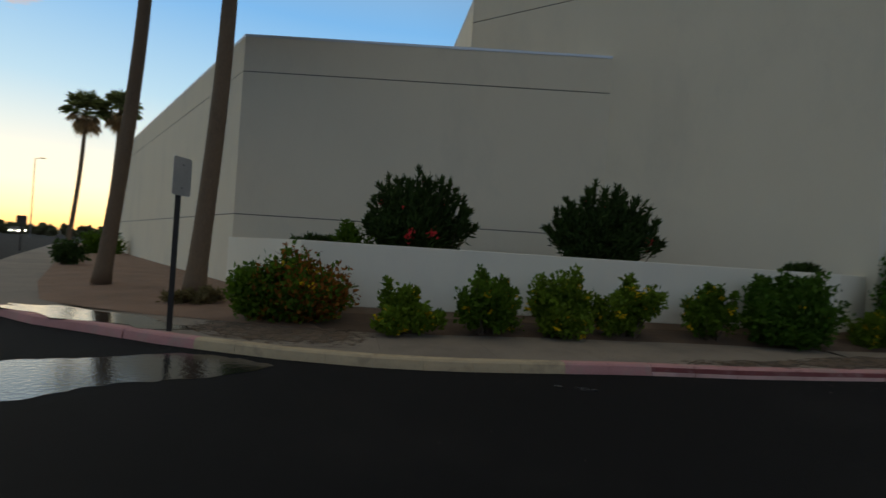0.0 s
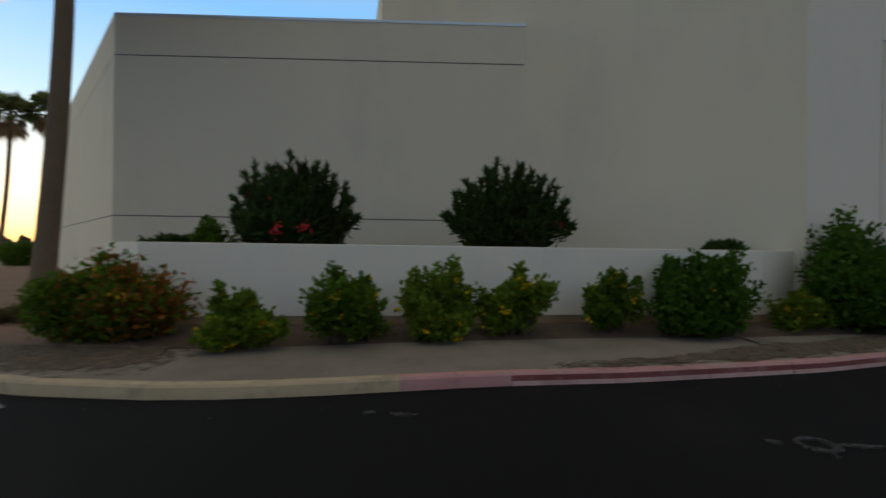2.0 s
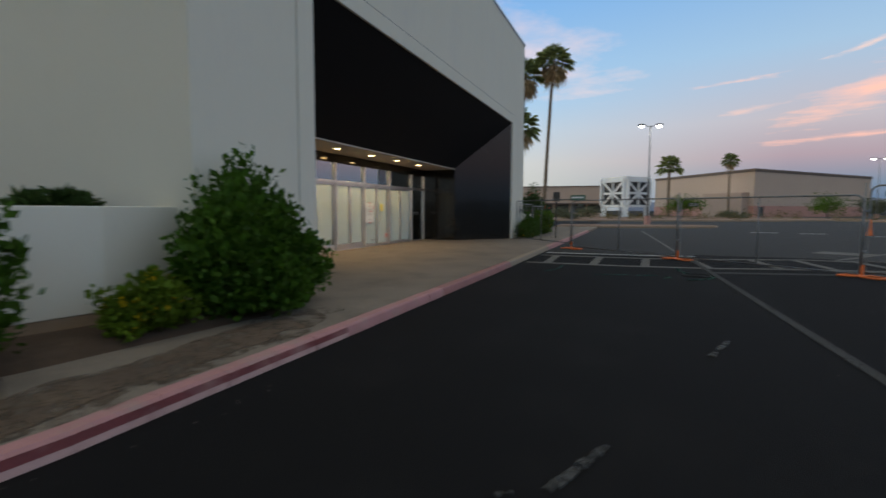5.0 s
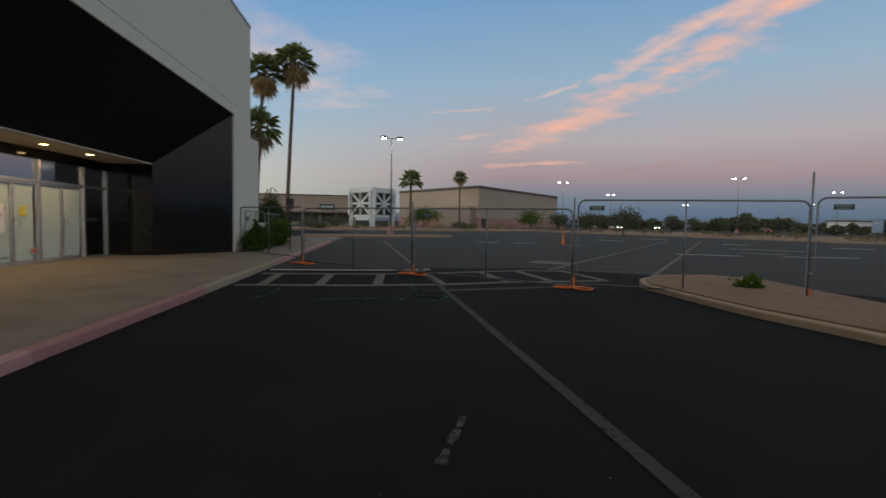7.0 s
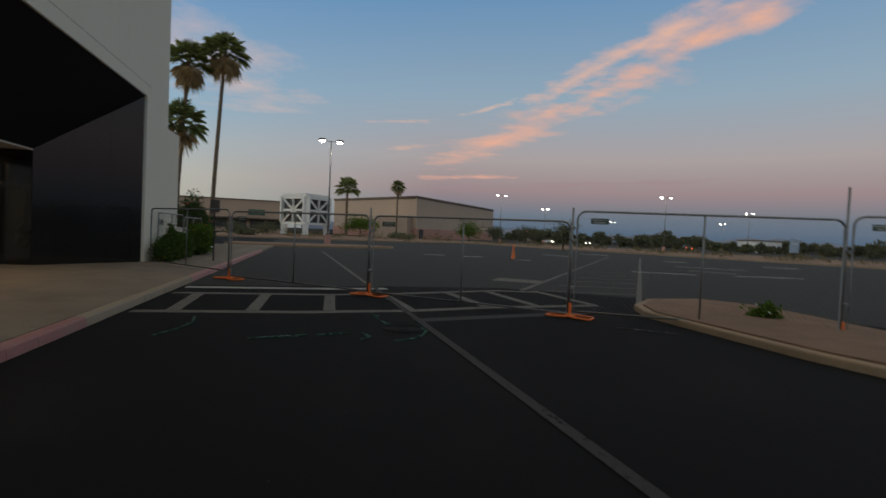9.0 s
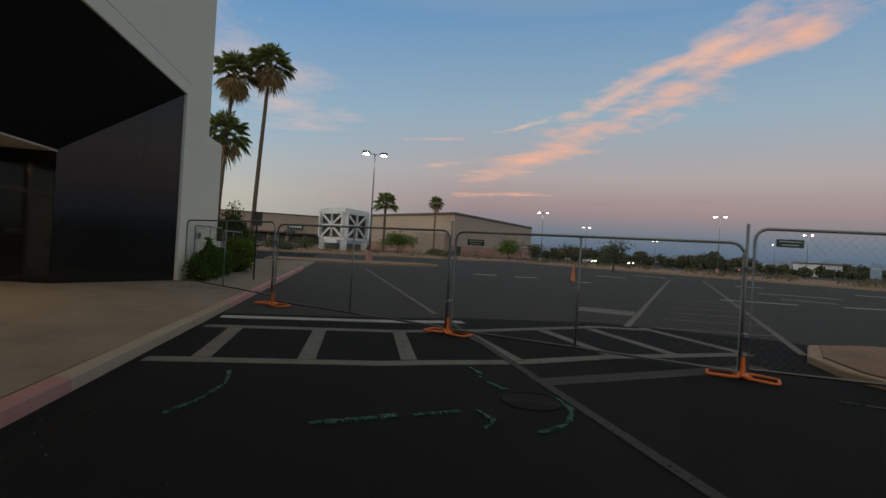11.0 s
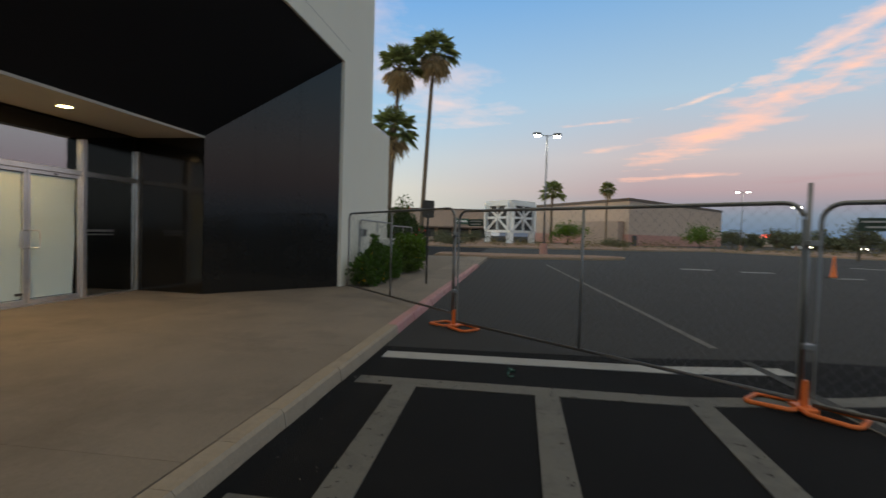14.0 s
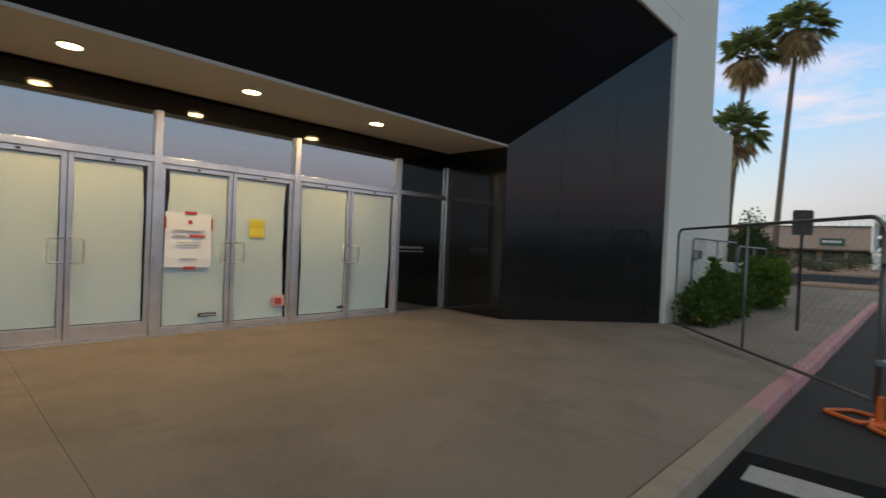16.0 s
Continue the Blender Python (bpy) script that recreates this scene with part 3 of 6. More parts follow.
def ragged(poly, amp, step=0.16, seed=0.0):
    """The outline cut into short steps and pushed about, as dirt and water lie."""
    pts = along(poly + poly[:1], step)[:-1]
    res = []
    for p in pts:
        n = noise.noise_vector((p.x * 1.6, p.y * 1.6, seed)) * amp + noise.noise_vector((p.x * 6, p.y * 6, seed + 3)) * amp * 0.45
        res.append((p.x + n.x, p.y + n.y))
    return res


# litter and dirt drifted over the pavement next to the kerb
def dirt(poly, seed, label):
    """A drift that thins out towards its edge: three ragged sheets, one on another."""
    cx, cy = sum(p[0] for p in poly) / len(poly), sum(p[1] for p in poly) / len(poly)
    for k, (grow_by, key) in enumerate(((1.12, "dirt_thin"), (1.0, "dirt_mid"), (0.82, "dirt_thick"))):
        q = [(cx + (x - cx) * grow_by, cy + (y - cy) * grow_by) for x, y in poly]
        sh = Shape().prism(ragged(q, 0.16, 0.12, seed + k), ZP - 0.01, ZP + 0.006 + 0.003 * k)
        fixed(sh.make("ground_dirt", key), label, "dirt")


dirt([(7.7, 8.75), (8.3, 8.95), (8.9, 8.75), (9.6, 8.82), (10.15, 9.02), (11.2, 9.05), (12.4, 9.0), (13.4, 9.12), (14.2, 9.2), (14.9, 9.0), (14.5, 8.5), (13.6, 8.3), (11.0, 8.3), (9.4, 8.42), (8.2, 8.6)], 1.0, "thin drift of dirt on the pavement")
dirt([(1.1, 11.4), (1.6, 12.1), (2.5, 11.8), (3.6, 11.3), (3.7, 10.6), (3.3, 9.95), (2.5, 10.1), (1.7, 10.65)], 5.0, "dirt and leaf litter washed over the pavement")


def blob(cx, cy, rx, ry, ang, z, seed, n=40, rough=0.35):
    """An uneven flat outline."""
    p = []
    for k in range(n):
        a = k * math.tau / n
        r = 1 + rough * noise.noise((math.cos(a) * 1.7 + seed, math.sin(a) * 1.7, seed)) + 0.12 * noise.noise((math.cos(a) * 6, math.sin(a) * 6, seed))
        x, y = rx * r * math.cos(a), ry * r * math.sin(a)
        p.append((cx + x * math.cos(ang) - y * math.sin(ang), cy + x * math.sin(ang) + y * math.cos(ang)))
    return p


PUDDLE = [(2.3, 9.45), (1.75, 9.95), (1.3, 10.1), (0.36, 9.95), (-0.3, 9.7), (-1.6, 10.1), (-3.0, 10.6), (-4.4, 10.0), (-3.6, 8.6), (-1.5, 8.0), (0.3, 8.35), (1.14, 8.7), (1.75, 8.95), (2.2, 9.1)]
w = Shape().prism(ragged(PUDDLE, 0.2, 0.12, 4.0), -0.01, 0.004)
fixed(w.make("water_puddle", "water"), "shallow puddle on the asphalt mirroring the sky", "puddle")
w = Shape().prism(blob(-0.5, 12.45, 1.7, 0.42, -0.65, 0, 8.0, 50, 0.4), ZP - 0.01, ZP + 0.007)
fixed(w.make("water_puddle", "water"), "water film on the wet pavement", "puddle")
w = Shape().prism(blob(0.8, 11.35, 0.5, 0.22, -0.5, 0, 5.0, 40, 0.45), ZP - 0.01, ZP + 0.008)
fixed(w.make("water_puddle", "water"), "small patch of water on the pavement", "puddle")

# ---------------------------------------------------------------- the building
C0, C1 = (1.16, 18.28), (10.75, 15.03)
FARC = (-7.8, 42.0)
B = (14.35, 10.5)
T0 = (7.9, 18.6)
ZT, ZL = 9.7, 7.05
YF = 10.5


def banded_wall(name, a, b, levels, top, thick, label, material="stucco", cap=True):
    """A stucco wall along a-b with recessed reveals at the given heights, and a metal coping."""
    s = Shape()
    cuts = [0.0] + [z for lv in levels for z in (lv - 0.014, lv + 0.014)] + [top]
    s.wall(a, b, cuts[0], cuts[1], thick)
    ob = s.make(name, material)
    fixed(ob, label, "wall")
    for z0, z1 in zip(cuts[2::2], cuts[3::2]):
        Shape().wall(a, b, z0, z1, thick).make("wall_band", material, ob)
    dx, dy = b[0] - a[0], b[1] - a[1]
    k = 0.012 / math.hypot(dx, dy)
    a2, b2 = (a[0] - dy * k, a[1] + dx * k), (b[0] - dy * k, b[1] + dx * k)
    for lv in levels:
        Shape().wall(a2, b2, lv - 0.014, lv + 0.014, thick - 0.06).make("reveal", "dark_groove", ob)
    if cap:
        a3, b3 = (a[0] + dy * k, a[1] - dx * k), (b[0] + dy * k, b[1] - dx * k)
        Shape().wall(a3, b3, top, top + 0.07, thick + 0.06).make("coping", "coping", ob)
    return ob


banded_wall("wall_wing_front", C0, C1, [2.15, 6.09], ZL, 0.3, "pale grey stucco wall of the lower wing with thin reveals")
banded_wall("wall_wing_side", FARC, C0, [2.15, 6.09], ZL, 0.3, "pale grey stucco side wall of the lower wing")
banded_wall("wall_tall_side", T0, B, [8.95], ZT, 0.4, "tall plain stucco wall beside the entrance")
banded_wall("wall_tall_back", (12.0, 42.0), T0, [], ZT, 0.3, "rear stucco wall of the tall block")
# unseen slabs below the copings, added to keep sky light out of both blocks
s = Shape().prism([(1.45, 18.5), (10.3, 15.6), (8.4, 18.9), (12.0, 41.6), (-7.3, 41.7)], ZL - 0.4, ZL - 0.2)
fixed(s.make("ceiling_wing", "far_roof"), "unseen flat slab over the lower wing, added to block sky light", "roof")
s = Shape().prism([(14.9, 10.95), (35.0, 10.95), (35.0, 41.8), (12.5, 41.8), (8.9, 19.9)], ZT - 0.5, ZT - 0.3)
fixed(s.make("ceiling_tall", "far_roof"), "unseen flat slab over the tall entrance block, added to block sky light", "roof")

# entrance front with its portal
PX0, PX1, PZ = 17.1, 32.5, 5.5
XR = 34.95
s = Shape().box(PX0 - 0.5, YF, PZ + 0.40, PX1 + 0.45, YF + 0.4, ZT)
front_wall = fixed(s.make("wall_entrance_front", "stucco_white"), "white stucco front of the entrance block around a deep portal", "wall")
Shape().box(B[0] - 0.04, YF - 0.04, ZT, XR + 0.04, YF + 0.44, ZT + 0.08).make("coping", "coping", front_wall)
Shape().box(B[0], YF, 0, PX0 - 0.5, YF + 0.4, ZT).make("pier", "stucco_white", front_wall)
Shape().box(PX1 + 0.45, YF, 0, XR, YF + 0.4, ZT).make("pier", "stucco_white", front_wall)
s = Shape()
s.prism([(PX0 - 0.485, YF - 0.03), (PX0 - 0.02, YF - 0.03), (PX0 - 0.02, YF + 0.4), (PX0 - 0.485, YF + 0.4)], 0, PZ + 0.385)
s.prism([(PX1 + 0.02, YF - 0.03), (PX1 + 0.435, YF - 0.03), (PX1 + 0.435, YF + 0.4), (PX1 + 0.02, YF + 0.4)], 0, PZ + 0.385)
s.box(PX0 - 0.02, YF - 0.03, PZ, PX1 + 0.02, YF + 0.4, PZ + 0.385)
s.make("surround", "stucco_white", front_wall, "smooth raised band round the portal", bevel=0.02)
# dark strip just proud of the wall, painting the shadow gap above the surround
Shape().box(PX0 - 0.5, YF - 0.004, PZ + 0.387, PX1 + 0.45, YF + 0.05, PZ + 0.412).make("reveal", "dark_groove", front_wall)
# pale outline left by a removed emblem
star = Shape()
pts = [(20.1 + (0.6 if k % 2 == 0 else 0.26) * math.sin(k * math.pi / 5), 7.45 + (0.6 if k % 2 == 0 else 0.26) * math.cos(k * math.pi / 5)) for k in range(10)]
star.add([(x, YF - 0.006, z) for x, z in pts] + [(x, YF + 0.01, z) for x, z in pts], [tuple(range(10)), *[((k + 1) % 10, k, 10 + k, 10 + (k + 1) % 10) for k in range(10)]])
star.make("emblem_scar", "scar", front_wall, "grey scar left by a removed emblem")

banded_wall("wall_entrance_side", (XR, YF + 0.4), (XR, 42.0), [], ZT, 0.3, "white side wall of the entrance block", "stucco_white")
banded_wall("wall_east_wing", (XR + 0.01, 13.0), (46.6, 13.0), [], 6.4, 0.3, "white stucco front of the eastern wing", "stucco_white")
banded_wall("wall_east_wing_side", (46.6, 13.01), (46.6, 40.0), [], 6.4, 0.3, "white end wall of the eastern wing", "stucco_white")
# unseen slab, added only to close the hollow wing against the sky
s = Shape().box(XR, 13.3, 6.0, 46.3, 40, 6.2)
fixed(s.make("ceiling_east_wing", "far_roof"), "unseen flat slab added to close the eastern wing from above", "roof")

# the portal's black funnel: splayed sides and a sloping ceiling
YS, YG = 12.5, 14.05
SX0, SX1 = PX0 + 2.4, PX1 - 2.35
ZS = 3.28
s = Shape()
th = 0.12
a, b, c, d = (PX0, YF + 0.02, PZ), (PX1, YF + 0.02, PZ), (SX1, YS, ZS), (SX0, YS, ZS)
s.add([a, b, c, d] + [(p[0], p[1], p[2] + th) for p in (a, b, c, d)], [(0, 1, 2, 3), (7, 6, 5, 4), (0, 4, 5, 1), (1, 5, 6, 2), (2, 6, 7, 3), (3, 7, 4, 0)])
fixed(s.make("ceiling_portal", "black_matt"), "matt black sloping ceiling of the portal", "ceiling")


def splay(name, p, q, zp, zq, columns, label):
    """A splayed side of the portal, clad in glossy black panels whose tops follow the ceiling."""
    base = Shape()
    n = Vector((q[1] - p[1], p[0] - q[0], 0)).normalized()
    inward = n if n.x * (24.8 - p[0]) > 0 else -n

    def corner(f, z, off):
        v = Vector((p[0] + (q[0] - p[0]) * f, p[1] + (q[1] - p[1]) * f, z)) - inward * off
        return tuple(v)
    top = lambda f: zp + (zq - zp) * f
    q8 = [corner(0, 0, 0.03), corner(1, 0, 0.03), corner(1, zq, 0.03), corner(0, zp, 0.03)]
    q8 += [corner(0, 0, 0.3), corner(1, 0, 0.3), corner(1, zq, 0.3), corner(0, zp, 0.3)]
    base.add(q8, [(0, 1, 2, 3), (7, 6, 5, 4), (0, 4, 5, 1), (1, 5, 6, 2), (2, 6, 7, 3), (3, 7, 4, 0)])
    wall_ob = fixed(base.make(name, "black_matt"), label, "wall")
    heights = [0.14, 9.0]
    for i in range(columns):
        f0, f1 = i / columns + 0.0008, (i + 1) / columns - 0.0008
        for z0, z1 in zip(heights, heights[1:]):
            t0, t1 = min(z1 - 0.003, top(f0) - 0.004), min(z1 - 0.003, top(f1) - 0.004)
            if t0 - z0 < 0.05 and t1 - z0 < 0.05:
                continue
            t0, t1 = max(t0, z0 + 0.01), max(t1, z0 + 0.01)
            pn = Shape()
            v = [corner(f0, z0, 0), corner(f1, z0, 0), corner(f1, t1, 0), corner(f0, t0, 0)] + [corner(f0, z0, 0.028), corner(f1, z0, 0.028), corner(f1, t1, 0.028), corner(f0, t0, 0.028)]
            pn.add(v, [(0, 1, 2, 3), (7, 6, 5, 4), (0, 4, 5, 1), (1, 5, 6, 2), (2, 6, 7, 3), (3, 7, 4, 0)])
            pn.make("panel", "black_panel", wall_ob)
    return wall_ob


splay("wall_portal_east", (PX1, YF + 0.05), (SX1, YS), PZ, ZS, 3, "glossy black panelled side of the portal")
splay("wall_portal_west", (PX0, YF + 0.05), (SX0, YS), PZ, ZS, 3, "glossy black panelled side of the portal")
splay("wall_lobby_east", (SX1, YS + 0.01), (SX1 + 0.1, YG + 0.05), ZS, ZS, 2, "black panelled return beside the doors")
splay("wall_lobby_west", (SX0, YS + 0.01), (SX0 - 0.1, YG + 0.05), ZS, ZS, 2, "black panelled return beside the doors")
s = Shape().box(SX0, YS, ZS - 0.04, SX1, YG - 0.1, ZS + 0.08)
fixed(s.make("ceiling_lobby", "soffit"), "beige plaster soffit over the doors", "ceiling")
s = Shape().box(SX0, YS - 0.02, ZS - 0.048, SX1, YS - 0.002, ZS - 0.012)
fixed(s.make("trim_soffit", "soffit"), "pale edge of the soffit", "trim")
# dark shop behind the glass: the gloom is put into its near-black colour
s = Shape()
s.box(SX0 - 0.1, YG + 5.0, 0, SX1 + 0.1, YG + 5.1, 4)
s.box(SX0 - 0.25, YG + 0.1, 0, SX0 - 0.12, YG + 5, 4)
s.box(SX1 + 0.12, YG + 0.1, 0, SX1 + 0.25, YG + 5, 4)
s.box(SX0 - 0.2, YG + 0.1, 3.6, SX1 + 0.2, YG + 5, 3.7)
fixed(s.make("wall_shop_interior", "shop_gloom"), "closed shop interior, coloured near-black to stand for the unlit room", "wall")
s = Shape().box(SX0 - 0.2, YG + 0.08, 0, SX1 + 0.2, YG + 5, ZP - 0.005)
fixed(s.make("floor_shop", "shop_gloom"), "shop floor, coloured near-black to stand for the unlit room", "floor")

# storefront: header, mullions, transom lights
ZD, ZH = 2.32, 2.97
s = Shape().box(SX0, YG - 0.02, ZH, SX1, YG + 0.09, ZS - 0.05)
sf = fixed(s.make("storefront", "header_black"), "storefront framing with a dark header over six double doors", "storefront")
MULL = [SX0 - 0.06, 21.0, 23.1, 24.92, 26.85, 28.92, SX1 + 0.06]
for x in MULL:
    w2 = 0.045 if 20 < x < 30 else 0.03
    Shape().box(x - w2, YG - 0.075, ZP, x + w2, YG + 0.075, ZH).make("mullion", "aluminium", sf, bevel=0.006)
Shape().box(SX0, YG - 0.06, ZD, SX1, YG + 0.06, ZD + 0.09).make("transom", "aluminium", sf, bevel=0.006)
Shape().box(SX0, YG - 0.07, ZP, SX1, YG + 0.07, ZP + 0.025).make("threshold", "aluminium", sf)
for x0, x1 in zip(MULL, MULL[1:]):
    Shape().box(x0 + 0.045, YG - 0.006, ZD + 0.09, x1 - 0.045, YG + 0.006, ZH).make("pane", "pane", sf)
for x0, x1 in ((MULL[0], MULL[1]), (MULL[5], MULL[6])):
    Shape().box(x0 + 0.03, YG - 0.006, ZP + 0.025, x1 - 0.045, YG + 0.006, ZD).make("pane", "pane", sf)
Shape().box(29.0, YG - 0.05, 1.33, 29.6, YG - 0.03, 1.37).make("push_bar", "aluminium", sf)
Shape().box(29.0, YG - 0.05, 1.27, 29.6, YG - 0.03, 1.29).make("push_bar", "aluminium", sf)


def door_leaf(i, x0, x1, hinge_left, rng):
    """A glazed aluminium leaf whose glass is papered over from inside."""
    z0, z1 = ZP + 0.03, ZD
    e = thing("door_%d" % i, ((x0 + x1) / 2, YG, z0), "aluminium glazed entrance door papered over from inside", "door", "entrance doors", "structure")
    s = Shape()
    st, y0, y1 = 0.055, YG - 0.025, YG + 0.025
    s.box(x0, y0, z0, x0 + st, y1, z1).box(x1 - st, y0, z0, x1, y1, z1)
    s.box(x0 + st, y0, z1 - 0.06, x1 - st, y1, z1).box(x0 + st, y0, z0, x1 - st, y1, z0 + 0.17 if i < 5 else z0 + 0.07)
    s.make("leaf_frame", "aluminium", e, bevel=0.005)
    zb = z0 + (0.17 if i < 5 else 0.07)
    Shape().box(x0 + st, YG - 0.004, zb, x1 - st, YG + 0.004, z1 - 0.06).make("pane", "door_pane", e).visible_shadow = False
    # the sheet behind the glass, cut a little crooked along one edge
    n = 16
    vs, fs = [], []
    for k in range(n + 1):
        q = k / n
        z = zb + 0.01 + (z1 - 0.07 - zb - 0.01) * q
        bite = 0.02 + 0.05 * max(0, math.sin(q * 3.0 + i)) * rng.uniform(0.7, 1.0)
        l, r = (x0 + st + 0.006, x1 - st - bite) if i % 2 == 0 else (x0 + st + bite, x1 - st - 0.006)
        dy = 0.02 + 0.006 * math.sin(q * 9 + i)
        vs += [(l, YG + dy, z), ((l + r) / 2, YG + dy - 0.008, z), (r, YG + dy, z)]
    for k in range(n):
        fs += [(3 * k, 3 * k + 1, 3 * k + 4, 3 * k + 3), (3 * k + 1, 3 * k + 2, 3 * k + 5, 3 * k + 4)]
    Shape().add(vs, fs).make("paper_cover", "paper", e, "pale greenish paper over the glass", smooth=True)
    xh = x1 - 0.03 if hinge_left else x0 + 0.03
    sg = -1 if hinge_left else 1
    yh = YG - 0.085
    Shape().tube([(xh, YG - 0.02, 1.06), (xh, yh, 1.06), (xh + sg * 0.0, yh, 1.06), (xh + sg * 0.11, yh, 1.06), (xh + sg * 0.13, yh, 1.08), (xh + sg * 0.13, yh, 1.32), (xh + sg * 0.11, yh, 1.34), (xh, yh, 1.34), (xh, YG - 0.02, 1.34)], 0.011, 8).make("handle", "aluminium", e, "satin metal pull handle", smooth=True)
    Shape().box((x0 + x1) / 2 - 0.02, YG - 0.04, z1 - 0.045, (x0 + x1) / 2 + 0.02, YG - 0.025, z1 - 0.02).make("lock", "bronze", e)
    return e


rng = random.Random(4)
doors, di = [], 1
for x0, x1 in zip(MULL[1:-1], MULL[2:-1]):
    xm = (x0 + x1) / 2
    doors.append(door_leaf(di, x0 + 0.047, xm - 0.004, True, rng))
    doors.append(door_leaf(di + 1, xm + 0.004, x1 - 0.047, False, rng))
    di += 2


def sheet(name, x0, z0, x1, z1, material, label, category="notice", y=YG - 0.006):
    e = thing(name, ((x0 + x1) / 2, y, z0), label, category)
    n = 6
    vs, fs = [], []
    for k in range(n + 1):
        z = z0 + (z1 - z0) * k / n
        dy = -0.004 - 0.004 * math.sin(k * 1.7)
        vs += [(x0, y + dy, z), (x1, y + dy, z), (x0, y - 0.001, z), (x1, y - 0.001, z)]
    for k in range(n):
        a = 4 * k
        fs += [(a, a + 1, a + 5, a + 4), (a + 2, a + 6, a + 7, a + 3)]
    Shape().add(vs, fs).make("sheet", material, e)
    return e


YN = YG - 0.012
nt = sheet("notice", 25.04, 1.0, 25.62, 1.72, "white_paper", "white paper notice taped to the door with red tape")
for n_, (x0, z0, x1, z1), mt in (("tape", (25.27, 1.70, 25.42, 1.735), "red_ink"), ("tape", (25.27, 0.975, 25.42, 1.01), "red_ink"), ("tape", (25.03, 1.50, 25.05, 1.65), "red_ink"), ("tape", (25.61, 1.50, 25.63, 1.65), "red_ink"), ("emblem", (25.315, 1.57, 25.365, 1.62), "red_ink"),
                               ("text_bar", (25.13, 1.47, 25.53, 1.495), "grey_ink"), ("text_bar", (25.13, 1.40, 25.30, 1.43), "grey_ink"), ("text_bar", (25.33, 1.40, 25.53, 1.43), "red_ink"), ("text_bar", (25.18, 1.32, 25.48, 1.335), "grey_ink"), ("text_bar", (25.18, 1.28, 25.48, 1.295), "grey_ink"), ("text_bar", (25.22, 1.10, 25.44, 1.12), "grey_ink")):
    Shape().box(x0, YN - 0.014, z0, x1, YN - 0.008, z1).make(n_, mt, nt)
sheet("notice", 26.15, 1.42, 26.38, 1.69, "yellow_paper", "yellow paper sheet taped to the door")
nt = sheet("notice", 26.52, 0.40, 26.74, 0.57, "pink_paper", "small pinkish sticker low on the door", "sticker")
Shape().box(26.58, YN - 0.014, 0.44, 26.68, YN - 0.009, 0.53).make("print_bar", "red_ink", nt)
nt = sheet("notice", 25.48, 0.33, 25.72, 0.38, "black_paint", "small black label at the foot of the door", "sticker")
Shape().box(25.50, YN - 0.014, 0.345, 25.70, YN - 0.009, 0.362).make("text_bar", "grey_ink", nt)
sheet("notice", 27.70, 0.30, 27.88, 0.34, "black_paint", "small black label at the foot of the door", "sticker")

# downlights
for x in (19.85, 21.85, 23.85, 25.68, 27.65):
    e = thing("downlight", (x, 13.12, ZS - 0.05), "round recessed downlight glowing warm in the soffit", "downlight", "soffit downlights")
    sh = Shape()
    ring = [(x + 0.115 * math.cos(k * math.tau / 20), 13.12 + 0.115 * math.sin(k * math.tau / 20), ZS - 0.046) for k in range(20)]
    sh.tube(ring, 0.014, 6, closed=True)
    sh.make("trim_ring", "aluminium", e, smooth=True)
    Shape().disc((x, 13.12), 0.105, ZS - 0.052, ZS - 0.042, 20).make("lens", "lamp_warm", e)
    lamp("downlight_beam", "AREA", pose(x, 13.12, ZS - 0.075), 13, (1.0, 0.66, 0.33), size=0.2, spread=170)

# ---------------------------------------------------------------- planter
pl = Shape()
PL = [(1.1, 17.9), (2.75, 12.78), (13.0, 10.36), (14.2, 10.62)]
for a, b in zip(PL, PL[1:]):
    pl.wall(a, b, 0.34, 1.5, 0.22)
planter = fixed(pl.make("wall_planter", "stucco_white", bevel=0.012), "low white stucco planter wall", "wall")
ft = Shape()
for a, b in zip(PL, PL[1:]):
    dx, dy = b[0] - a[0], b[1] - a[1]
    k = 0.012 / math.hypot(dx, dy)
    ft.wall((a[0] - dy * k, a[1] + dx * k), (b[0] - dy * k, b[1] + dx * k), 0.0, 0.34, 0.18)
ft.make("footing", "tan_concrete", planter, "bare tan concrete footing")
s = Shape().prism([(1.3, 18.2), (2.95, 12.95), (13.0, 10.56), (13.9, 10.7), (10.6, 15.0)], 0.1, 1.33)
fixed(s.make("ground_planter_soil", "soil"), "soil inside the raised planter", "soil")
